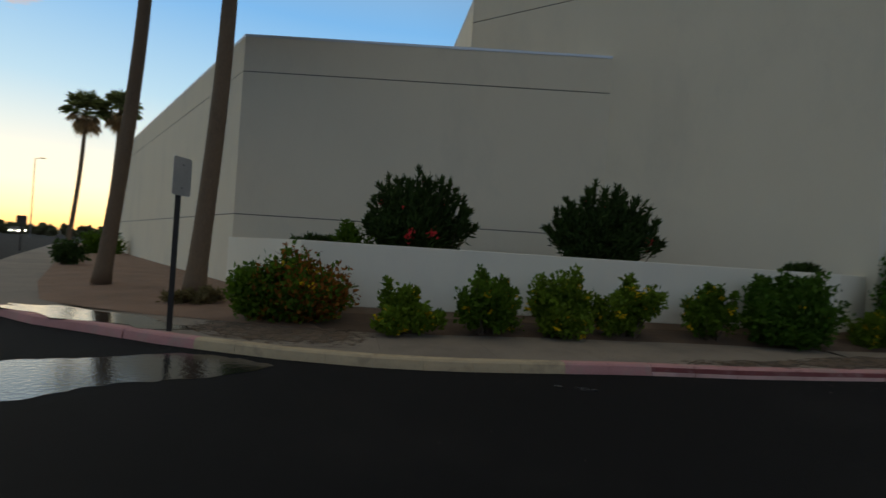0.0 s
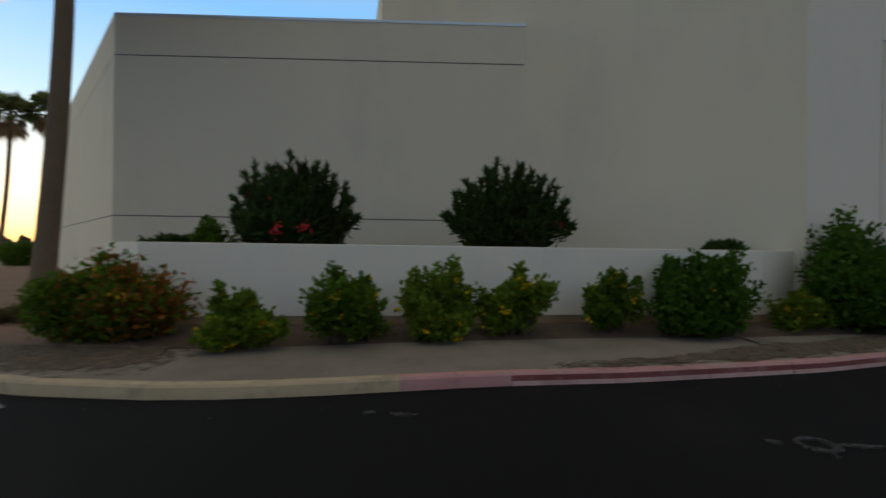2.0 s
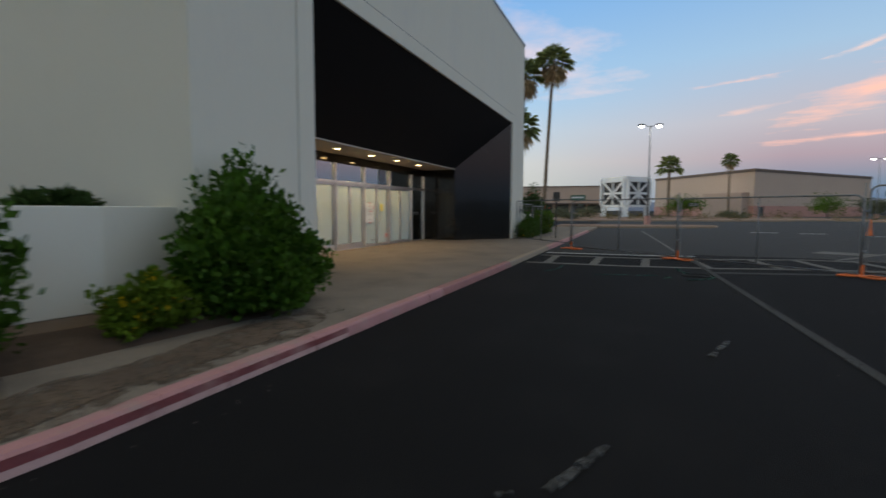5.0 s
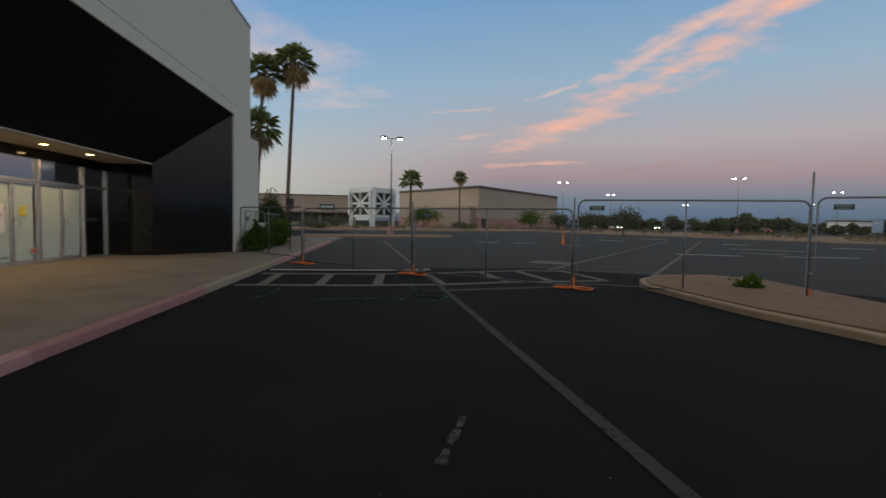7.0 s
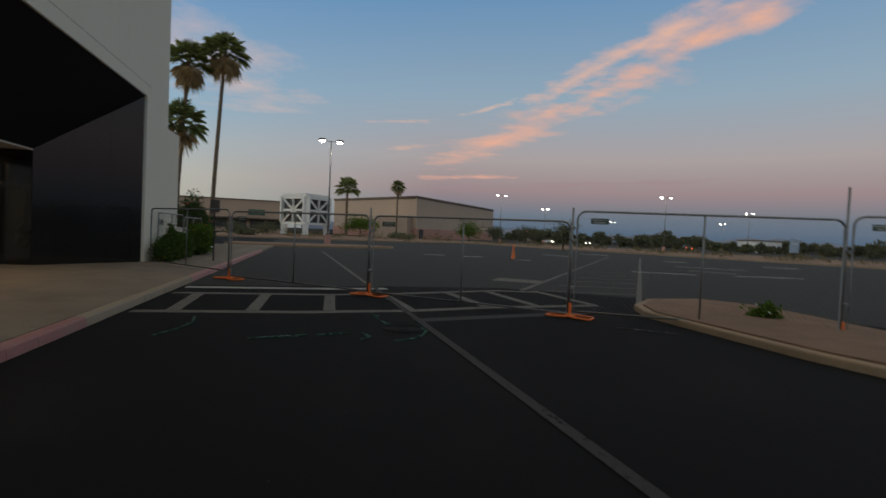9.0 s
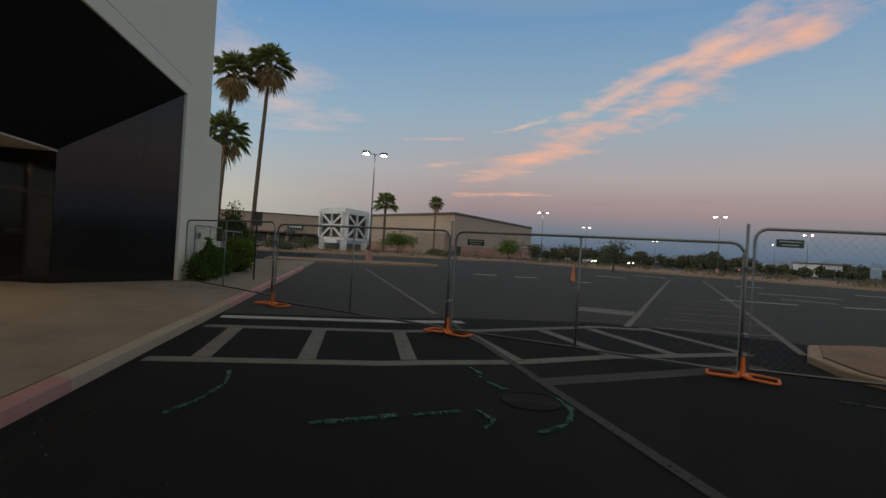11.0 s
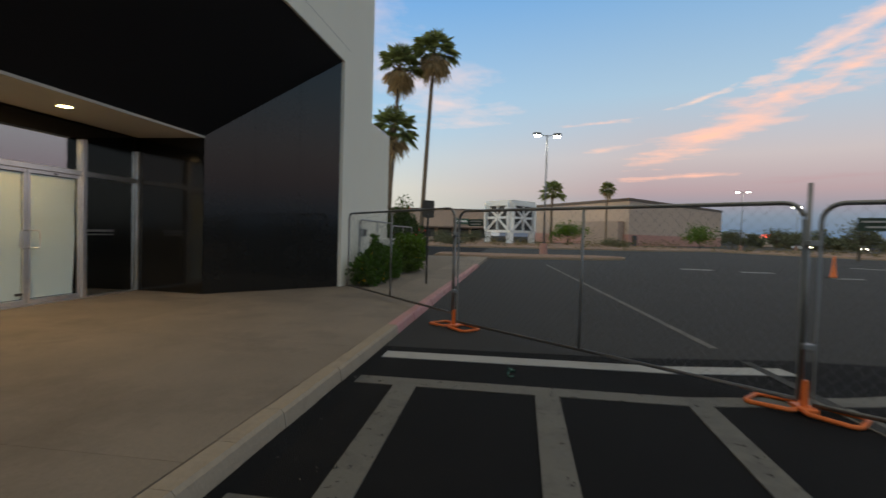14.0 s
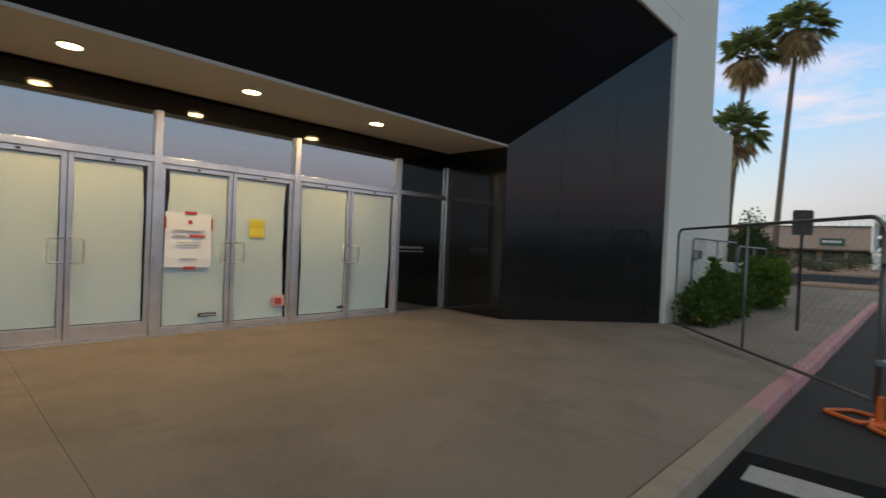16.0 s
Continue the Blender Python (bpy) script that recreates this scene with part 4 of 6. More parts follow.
# ---------------------------------------------------------------- plants
def shrub(name, at, rx, ry, h, count, size, width, material, seed, label, category="shrub", flowers=None, spikes=0, lean=0.0, group="", base=0.0, second=None, cone=0.0, clusters=()):
    """Stems that fan out from the root, with leaves along them; an uneven outline with gaps."""
    rng = np.random.default_rng(seed)
    e = thing(name, at, label, category, group)
    rx, ry, h = rx * (0.9 if spikes else 1.0), ry * 0.95, h * (0.97 if spikes else 0.9)
    o = np.array(at)
    nb = max(44, int((150 if spikes else 90) * rx * h))
    count, size = int(count * (2.4 if spikes else 2.1)), size * (1.25 if spikes else 1.3)
    stems, P_, D_ = Shape(), [], []
    lobes = [(rng.uniform(-0.85, 0.85), rng.uniform(-0.8, 0.8), rng.uniform(0.3, 1.12), rng.uniform(0.24, 0.5)) for _ in range(8)]
    lobes += [(rng.uniform(-0.3, 0.3), rng.uniform(-0.3, 0.3), rng.uniform(0.6, 0.9), 0.5) for _ in range(3)]
    for b_ in range(nb):
        lx, ly, lz, lr = lobes[b_ % len(lobes)]
        v = rng.normal(size=3)
        v /= np.linalg.norm(v)
        lx *= 1.15 - (0.55 + cone) * max(0.0, lz - 0.3)
        lr *= 1 - 0.4 * cone * max(0.0, lz - 0.3)
        tip = np.array([(lx * 0.75 + v[0] * lr) * rx, (ly * 0.75 + v[1] * lr) * ry, max(0.12, (lz * 0.62 + v[2] * lr * 0.62)) * h])
        tip[2] = min(tip[2], h * 1.08)
        if not spikes and b_ % 4 == 0:
            tip[2] *= rng.uniform(1.08, 1.38)
            tip[:2] *= 0.9
        if spikes:
            # a full dome, widest a third of the way up
            up = abs(v[2]) ** 0.8
            wide = math.sqrt(max(0.0, 1 - up * up)) * (1 - 0.22 * max(0.0, 0.3 - up) / 0.3)
            flat_v = v[:2] / max(np.linalg.norm(v[:2]), 1e-6)
            q = rng.uniform(0.55, 0.98)
            tip = np.array([flat_v[0] * wide * rx * q, flat_v[1] * wide * ry * q, (0.12 + 0.8 * up * q) * h])
        keep = 0.78 if spikes else 0.38
        root = np.array([tip[0] * keep, tip[1] * keep, 0.0])
        if spikes and b_ < spikes:
            ang = math.pi * (0.03 + 0.94 * (b_ + rng.uniform(0.2, 0.8)) / spikes)
            q = rng.uniform(0.98, 1.2)
            off_y = rng.uniform(-0.6, 0.6) * ry
            tip = np.array([math.cos(ang) * rx * q + off_y * 0.3, off_y - 0.3 * math.cos(ang) * rx, (0.26 + 0.74 * math.sin(ang)) * h * q])
            root = np.array([tip[0] * 0.66, tip[1] * 0.66, 0.0])
        mid = (root + tip) / 2 + rng.normal(size=3) * 0.05 * h + np.array([0, 0, 0.06 * h])
        if b_ % 3 == 0:
            stems.tube([o + root, o + mid, o + tip * 0.94], [0.014, 0.009, 0.004], 5)
        k = int(count / nb)
        f = np.sort(rng.uniform(0.25, 1.0, k) ** 0.6)
        pts = ((1 - f) ** 2)[:, None] * root + (2 * f * (1 - f))[:, None] * mid + (f ** 2)[:, None] * tip
        spread = np.full((k, 1), 0.115 * min(rx, h))
        if spikes and b_ < spikes:
            spread = spread * np.clip(1.15 - 1.15 * f, 0.04, 1.0)[:, None] * 0.75
        elif b_ % 4 == 0:
            spread = spread * (1.25 - 0.75 * f)[:, None]
        pts = pts + np.clip(rng.normal(size=(k, 3)), -1.3, 1.3) * spread
        d = (tip - root * (0.4 if spikes else 1.0)) / np.linalg.norm(tip - root * (0.4 if spikes else 1.0)) * (1.3 if spikes and b_ < spikes else 0.9 if spikes else 0.6) + rng.normal(size=(k, 3)) * 0.7 + np.array([0, 0, 0.25])
        ok = pts[:, 2] > 0.03
        P_.append(pts[ok])
        D_.append(d[ok])
    P_, D_ = np.concatenate(P_) + o, np.concatenate(D_)
    tagged(stems.make("woody_stem", "bark", e), kind="stuff")
    if second:
        pick = rng.random(len(P_)) < 0.30 + 0.5 * np.clip((P_[:, 0] - o[0]) / rx, -0.8, 0.6)
        leaves(P_[pick], D_[pick], size, width, rng).make("foliage", second, e, "leaves turned rusty orange")
        P2, D2 = P_[~pick], D_[~pick]
        leaves(P2, D2, size, width, rng).make("foliage", material, e)
    else:
        leaves(P_, D_, size, width, rng).make("foliage", material, e)
    if flowers:
        fm, n, fs = flowers
        rad = np.linalg.norm((P_ - o) / np.array([rx, ry, h]), axis=1)
        order = np.argsort(rad + rng.random(len(P_)) * 0.35)[::-1]
        order = order[len(order) // 12:: 5][: max(1, n)]
        fp, fd = [], []
        for i in order:
            c = P_[i]
            for k in range(7):
                fp.append(c + rng.normal(size=3) * fs * 0.35)
                fd.append(rng.normal(size=3))
        leaves(np.array(fp), np.array(fd), fs, 0.45, rng).make("blossom", fm, e)["kind"] = "stuff"
    if clusters:
        fp = np.concatenate([o + np.array(c) + rng.normal(size=(30, 3)) * 0.05 for c in clusters])
        leaves(fp, rng.normal(size=(len(fp), 3)), 0.06, 0.5, rng).make("blossom", "flower_red", e)["kind"] = "stuff"
    return e


YEL = "yellow-flowering green shrub in the soil bed before the planter wall"
shrub("shrub", (2.5, 11.95, 0.15), 1.12, 0.8, 1.42, 7500, 0.075, 0.30, "leaf_green", 11, "broad shrub turning rusty orange with yellow flowers", flowers=("flower_yellow", 30, 0.05), second="leaf_rust")
for k, (x, y, rx, h, n, fl, m) in enumerate((
        (4.27, 11.0, 0.58, 0.95, 3200, 34, "leaf_fresh"), (5.58, 10.82, 0.74, 1.15, 4200, 26, "leaf_green"),
        (7.02, 10.8, 0.80, 1.22, 4200, 22, "leaf_fresh"), (8.17, 10.6, 0.60, 1.2, 3400, 26, "leaf_fresh"),
        (9.75, 10.4, 0.55, 1.2, 2400, 14, "leaf_green"))):
    shrub("shrub", (x, y, 0.17), rx, 0.55, h, n, 0.07, 0.32, m, 20 + k, YEL, flowers=("flower_yellow", fl + 8, 0.055), group="shrubs along the planter wall")
shrub("shrub", (11.0, 10.05, 0.17), 1.0, 0.8, 1.52, 10000, 0.075, 0.32, "leaf_deep", 31, "large dense green shrub with few yellow flowers", flowers=("flower_yellow", 10, 0.05), group="shrubs along the planter wall")
shrub("shrub", (14.55, 9.62, 0.17), 1.6, 0.8, 2.1, 19000, 0.085, 0.34, "leaf_deep", 32, "tall dense green shrub beside the entrance pavement", cone=0.75, group="shrubs along the planter wall")
shrub("shrub", (13.0, 9.72, 0.17), 0.6, 0.4, 0.75, 1800, 0.07, 0.32, "leaf_fresh", 33, "small yellow-flowering shrub at the pavement edge", flowers=("flower_yellow", 26, 0.05))
SPK = "round dark green spiky shrub with red blossoms in the planter"
shrub("shrub", (5.1, 13.5, 1.33), 1.08, 0.5, 1.56, 8500, 0.13, 0.14, "leaf_dark", 41, SPK, clusters=((-0.32, -0.6, 0.42), (0.14, -0.62, 0.44)), flowers=("flower_red", 6, 0.06), spikes=34, group="shrubs in the planter")
shrub("shrub", (9.15, 12.75, 1.33), 1.15, 0.55, 1.62, 9500, 0.13, 0.14, "leaf_dark", 42, SPK, clusters=((0.95, -0.35, 0.62),), flowers=("flower_red", 7, 0.05), spikes=38, group="shrubs in the planter")
shrub("shrub", (3.75, 13.6, 1.33), 0.38, 0.3, 0.75, 500, 0.09, 0.25, "leaf_green", 43, "sparse thin young shrub in the raised planter")
shrub("shrub", (3.15, 13.9, 1.33), 0.6, 0.3, 0.35, 600, 0.09, 0.2, "leaf_dark", 44, "low creeping green plant in the raised planter")
shrub("shrub", (13.0, 11.1, 1.33), 0.9, 0.3, 0.40, 1100, 0.09, 0.2, "leaf_dark", 45, "low dark green plant at the end of the planter")
shrub("shrub", (0.85, 14.0, 0.16), 0.7, 0.5, 0.35, 900, 0.1, 0.12, "leaf_dry", 46, "flat tuft of dry grass at the foot of the palm", "grass")
shrub("shrub", (-4.9, 24.8, 0.15), 0.75, 0.7, 1.1, 1300, 0.1, 0.3, "leaf_dark", 47, "small dark shrub on the gravel bed")
shrub("shrub", (-6.9, 36.0, 0.15), 1.6, 1.2, 1.5, 1800, 0.14, 0.3, "leaf_green", 48, "green shrub on the gravel bed at the far wall")


def palm(at, h, top, r0, r1, crown, seed, label, fronds=46, skirt=40, group=""):
    """A fan palm: a slender leaning trunk, a skirt of dead fronds and a crown of split fans."""
    rng = np.random.default_rng(seed)
    e = thing("palm_tree", at, label, "palm tree", group)
    o = np.array(at, float)
    head = np.array([at[0] + top[0], at[1] + top[1], at[2] + h])
    t = Shape()
    pts, rs = [], []
    for k in range(29):
        q = k / 28
        bend = math.sin(q * math.pi) * 0.012 * h
        pts.append(tuple(o + (head - o) * q + np.array([bend, bend * 0.4, 0])))
        rs.append((r0 + (r1 - r0) * q + 0.3 * r0 * math.exp(-q * 22)) * (1 + 0.012 * (k % 2)))
    t.tube(pts, rs, 12)
    t.make("trunk", "trunk", e, smooth=True)

    def fan(origin, d, length, blades, droop, sh, stalk):
        d = d / np.linalg.norm(d)
        side = np.cross(d, np.array([0, 0, 1.0]))
        side = side / max(np.linalg.norm(side), 1e-6)
        up = np.cross(side, d)
        hub = origin + d * length * stalk + np.array([0, 0, -droop * length * 0.18])
        sh.tube([tuple(origin), tuple((origin + hub) / 2 + up * 0.03), tuple(hub)], [0.022, 0.018, 0.012], 4)
        R = length * (1 - stalk)
        for b_ in range(blades):
            a = (b_ / (blades - 1) - 0.5) * 3.5
            v = d * math.cos(a) + side * math.sin(a)
            L = R * (0.78 + 0.22 * math.cos(a)) * rng.uniform(0.9, 1.08)
            mid = hub + v * L * 0.58 + up * 0.04 * R - np.array([0, 0, droop * L * 0.18])
            tip = hub + v * L - np.array([0, 0, droop * L * (0.55 + 0.2 * rng.random())])
            wv = np.cross(v, up)
            wv = wv / max(np.linalg.norm(wv), 1e-6) * L * 0.06
            sh.add([hub, mid + wv, tip, mid - wv], [(0, 1, 2), (0, 2, 3)])
    green, dead = Shape(), Shape()
    for k in range(fronds):
        az = k * 2.39996 + rng.uniform(-0.2, 0.2)
        el = math.radians(78 - (86 if skirt > 20 else 104) * (k / fronds) ** 0.9 + rng.uniform(-7, 7))
        d = np.array([math.cos(az) * math.cos(el), math.sin(az) * math.cos(el), math.sin(el)])
        fan(head + np.array([0, 0, 0.1]), d, crown * rng.uniform(0.85, 1.08), 13, 0.35 + 0.5 * (k / fronds), green, 0.48)
    for k in range(skirt):
        az = k * 2.39996 + 1
        el = math.radians(-22 - 56 * k / max(skirt, 1) + rng.uniform(-8, 8))
        d = np.array([math.cos(az) * math.cos(el), math.sin(az) * math.cos(el), math.sin(el)])
        fan(head - np.array([0, 0, 0.05 + 0.5 * crown * 0.4 * k / skirt]), d, crown * rng.uniform(0.65, 0.9), 11, 0.8, dead, 0.45)
    green.make("crown", "palm_leaf", e)
    if skirt:
        dead.make("skirt", "skirt", e, "hanging dead straw-coloured fronds")
    return e


palm((0.70, 15.3, 0.18), 10.2, (0.32, 0.1), 0.20, 0.135, 2.2, 1, "thick-trunked fan palm rising from the gravel bed", 40, 30)
palm((-1.5, 17.0, 0.2), 10.2, (0.55, 0.1), 0.17, 0.13, 2.2, 2, "slender leaning fan palm in the gravel bed", 40, 30)
palm((-12.6, 48.0, 0.0), 10.7, (0.6, 0.2), 0.17, 0.12, 1.8, 3, "tall slim fan palm dark against the sunset", 40, 22, "palms by the street")
palm((-10.5, 48.5, 0.0), 11.2, (0.6, 0.2), 0.17, 0.12, 1.8, 4, "tall slim fan palm dark against the sunset", 40, 22, "palms by the street")
palm((62.5, 14.25, 0.1), 16.8, (0.5, -0.7), 0.2, 0.145, 2.3, 5, "tall fan palm with a shaggy skirt behind the fence", 32, 30, "palms by the east wing")
palm((62.5, 17.2, 0.1), 15.6, (0.2, -0.8), 0.2, 0.15, 2.25, 6, "tall fan palm with a shaggy skirt behind the fence", 32, 30, "palms by the east wing")
palm((63.2, 17.3, 0.1), 10.4, (-0.1, -0.3), 0.26, 0.21, 2.5, 7, "shorter stout fan palm with drooping fronds", 34, 12, "palms by the east wing")
palm((127.9, -4.8, 0.0), 11.0, (0, 0), 0.3, 0.25, 3.2, 8, "distant bushy palm beside the store", 34, 0)
palm((140.0, -18.5, 0.0), 13.0, (0, 0), 0.22, 0.2, 2.2, 9, "distant slim palm in front of the store", 40, 10)

# hedge beside the entrance
shrub("hedge", (34.4, 10.0, 0.13), 2.1, 0.36, 1.08, 9000, 0.085, 0.33, "leaf_deep", 51, "clipped green hedge with a few yellow flowers along the wall", "hedge", flowers=("flower_yellow", 40, 0.05))
shrub("hedge", (38.4, 9.95, 0.13), 2.3, 0.42, 1.45, 9000, 0.095, 0.33, "leaf_green", 52, "loose green hedge beside the pavement", "hedge", flowers=("flower_yellow", 12, 0.05))
shrub("shrub", (48.6, 12.4, 0.13), 2.0, 1.2, 3.5, 8000, 0.13, 0.3, "leaf_dark", 53, "big dark bush with red blossoms by the east wing", flowers=("flower_red", 70, 0.09))
shrub("shrub", (22.1, -3.45, 0.08), 0.32, 0.3, 0.45, 420, 0.06, 0.3, "leaf_green", 54, "small weed with white flowers on the traffic island", flowers=("white_paper", 6, 0.03))

# ---------------------------------------------------------------- signs and fences
def sign_post(at, h, plate, material, label, rot, post_r=0.032):
    e = thing("street_sign", at, label, "sign")
    x, y, z = at
    Shape().box(x - post_r, y - post_r, z - 0.1, x + post_r, y + post_r, z + h).make("post", "black_paint", e, bevel=0.006)
    w_, ph = plate
    c, s_ = math.cos(rot), math.sin(rot)
    sh = Shape()
    n = Vector((s_, -c, 0))
    pc = Vector((x, y, z + h - ph / 2)) + n * (post_r + 0.012)
    u, v = Vector((c, s_, 0)) * w_ / 2, Vector((0, 0, ph / 2))
    r = 0.04
    outline = []
    for cx, cz, a0 in ((1, 1, 0), (-1, 1, 90), (-1, -1, 180), (1, -1, 270)):
        for k in range(4):
            a = radians(a0 + 30 * k)
            outline.append(pc + u * cx + v * cz - Vector((c, s_, 0)) * cx * r - Vector((0, 0, 1)) * cz * r + (Vector((c, s_, 0)) * math.cos(a) + Vector((0, 0, 1)) * math.sin(a)) * r)
    m_ = len(outline)
    sh.add([p - n * 0.003 for p in outline] + [p + n * 0.003 for p in outline], [tuple(range(m_)), tuple(range(m_, 2 * m_))[::-1], *[(k, (k + 1) % m_, m_ + (k + 1) % m_, m_ + k) for k in range(m_)]])
    sh.make("plate", material, e)
    for q in (-0.3, 0.3):
        Shape().bar(pc + Vector((0, 0, q * ph)) + n * 0.002, pc + Vector((0, 0, q * ph)) + n * 0.012, 0.02, 0.02).make("bolt", "galvanised", e)
    return e


sign_post((1.02, 11.0, ZP), 2.36, (0.36, 0.52), "sign_back", "blank grey street sign on a black square post at the kerb", radians(62))
sign_post((34.1, 8.65, ZP), 2.22, (0.32, 0.46), "sign_dark", "dark-backed street sign on a thin black post by the kerb", radians(-75), 0.025)
sign_post((-12.1, 39.5, 0.0), 2.1, (0.5, 0.55), "sign_dark", "dark traffic sign beside the side street", radians(20), 0.035)

FENCE = [(32.2, 10.2), (28.75, 7.25), (25.68, 3.79), (22.85, 0.28), (20.85, -3.78), (17.6, -7.7), (14.6, -11.9)]
FZ0, FZ1 = 0.10, 1.83


def fence_panel(a, b, z0, z1, label, group, gap=0.06, plate=False):
    """A hired mesh fence panel: a bent tube frame with rounded corners, a middle post and woven wire."""
    a, b = Vector((*a, 0)), Vector((*b, 0))
    d = (b - a).normalized()
    a, b = a + d * gap, b - d * gap
    L = (b - a).length
    e = thing("temporary_fence", tuple((a + b) / 2 + Vector((0, 0, z0))), label, "fence", group)
    r = 0.16

    def P(s, z):
        return a + d * s + Vector((0, 0, z))
    loop = []
    for cx, cz, a0 in ((L - r, z1 - r, 0), (r, z1 - r, 90), (r, z0 + 0.04, 180), (L - r, z0 + 0.04, 270)):
        if a0 < 180:
            for k in range(6):
                q = radians(a0 + 18 * k)
                loop.append(P(cx + r * math.cos(q), cz + r * math.sin(q)))
        else:
            loop.append(P(0 if a0 == 180 else L, z0))
    Shape().tube(loop, 0.021, 8, closed=True).make("frame", "galvanised", e, smooth=True)
    Shape().tube([P(L / 2, z0), P(L / 2, z1)], 0.017, 8).make("middle_post", "galvanised", e, smooth=True)
    w_ = Shape()
    hgt = z1 - z0
    step = 0.11
    k = -hgt
    while k < L:
        for sgn in (1, -1):
            s0, s1 = (k, k + hgt) if sgn > 0 else (k + hgt, k)
            p0, p1 = [s0, z0], [s1, z1]
            lo_s, hi_s = (p0, p1) if s0 < s1 else (p1, p0)
            if hi_s[0] <= 0.02 or lo_s[0] >= L - 0.02:
                continue
            sl = (hi_s[1] - lo_s[1]) / (hi_s[0] - lo_s[0])
            if lo_s[0] < 0:
                lo_s = [0.0, lo_s[1] - lo_s[0] * sl]
            if hi_s[0] > L:
                hi_s = [L, hi_s[1] - (hi_s[0] - L) * sl]
            w_.tube([P(*lo_s), P(*hi_s)], 0.0010, 3)
        k += step
    tagged(w_.make("wire_mesh", "wire", e), kind="stuff")
    if plate:
        n = Vector((d.y, -d.x, 0)) * 0.026
        if n.x > 0:
            n = -n
        p0, p1 = P(0.24, z1 - 0.18) + n, P(0.56, z1 - 0.18) + n
        board = Shape().bar(p0, p1, 0.008, 0.105).make("name_plate", "plate_green", e, "small dark green plate")
        for dz, k in ((0.022, 0.03), (-0.022, 0.06)):
            Shape().bar(p0 + d * k + n * 0.25 + Vector((0, 0, dz)), p1 - d * k + n * 0.25 + Vector((0, 0, dz)), 0.006, 0.014).make("text_bar", "grey_ink", board)
    return e


def fence_foot(at, rot, tall):
    """An orange looped steel foot with its socket post."""
    e = thing("barrier_stand", (*at, 0), "orange steel fence foot with a bent tube base on the asphalt", "barrier stand", "fence stands")
    x, y = at
    c, s_ = math.cos(rot), math.sin(rot)
    P = lambda u, v, z: (x + u * c - v * s_, y + u * s_ + v * c, z)
    sh = Shape()
    for side in (-1, 1):
        loop = []
        for cx, cy, a0 in ((0.36, 0.11, 0), (0.10, 0.11, 90), (0.10, -0.11, 180), (0.36, -0.11, 270)):
            for k in range(4):
                q = radians(a0 + 30 * k)
                loop.append(P(side * (cx + 0.06 * math.cos(q)), cy + 0.06 * math.sin(q), 0.022 + 0.012 * (cx < 0.2)))
        sh.tube(loop, 0.021, 7, closed=True)
    sh.make("base_loop", "orange", e, smooth=True)
    Shape().box(x - 0.11, y - 0.07, 0.02, x + 0.11, y + 0.07, 0.055).make("base_plate", "orange", e, bevel=0.008)
    Shape().tube([P(0.0, 0, 0.04), P(0, 0, 0.28)], [0.035, 0.028], 8).make("socket", "orange", e)
    Shape().tube([P(0.03, 0, 0.1), P(0.03, 0, tall)], 0.02, 8).make("pole", "galvanised", e, smooth=True)
    for z in (0.55, 1.45):
        Shape().box(x - 0.05, y - 0.05, z, x + 0.05, y + 0.05, z + 0.05).make("clamp", "galvanised", e, bevel=0.006)
    return e


for i, (a, b) in enumerate(zip(FENCE, FENCE[1:])):
    fence_panel(a, b, (0.22, 0.10, 0.08, 0.12, 0.08, 0.08)[i], (1.88, 1.83, 1.82, 2.02, 2.08, 2.08)[i], "galvanised tube-framed wire mesh fence panel with a small green plate" if i else "galvanised tube-framed wire mesh fence panel", "hired fence panels", plate=i > 0)
for (x, y), tall in zip(FENCE[1:], (1.75, 2.0, 2.08, 2.58, 2.2, 2.0)):
    fence_foot((x, y), radians(48), tall)
fence_panel((33.5, 10.35), (37.2, 10.42), 0.2, 1.78, "older wire mesh fence panel close to the wall", "hired fence panels")
fence_panel((37.3, 10.42), (41.0, 10.5), 0.2, 1.7, "older wire mesh fence panel close to the wall", "hired fence panels")
e = thing("utility_box", (34.2, YF - 0.06, 1.35), "small grey metal utility box on the wall", "utility box")
Shape().box(34.08, YF - 0.1, 1.35, 34.32, YF - 0.003, 1.55).make("body", "sign_back", e, bevel=0.01)
Shape().box(34.10, YF - 0.112, 1.37, 34.30, YF - 0.1, 1.53).make("cover", "sign_dark", e, bevel=0.004)
s = Shape().box(37.0, 10.9, 0, 46.0, 11.1, 1.25)
fixed(s.make("wall_low_white", "stucco_white", bevel=0.01), "low white wall behind the hedge", "wall")


def traffic_cone(at):
    e = thing("traffic_cone", (*at, 0), "orange traffic cone with a black base on the parking lot", "traffic cone")
    x, y = at
    Shape().box(x - 0.2, y - 0.2, 0.0, x + 0.2, y + 0.2, 0.045).make("base", "rubber", e, bevel=0.012)
    Shape().tube([(x, y, 0.04), (x, y, 0.09), (x, y, 0.95), (x, y, 1.0)], [0.15, 0.135, 0.04, 0.03], 18).make("cone", "orange", e, smooth=True)
    return e


traffic_cone((44.73, -8.5))

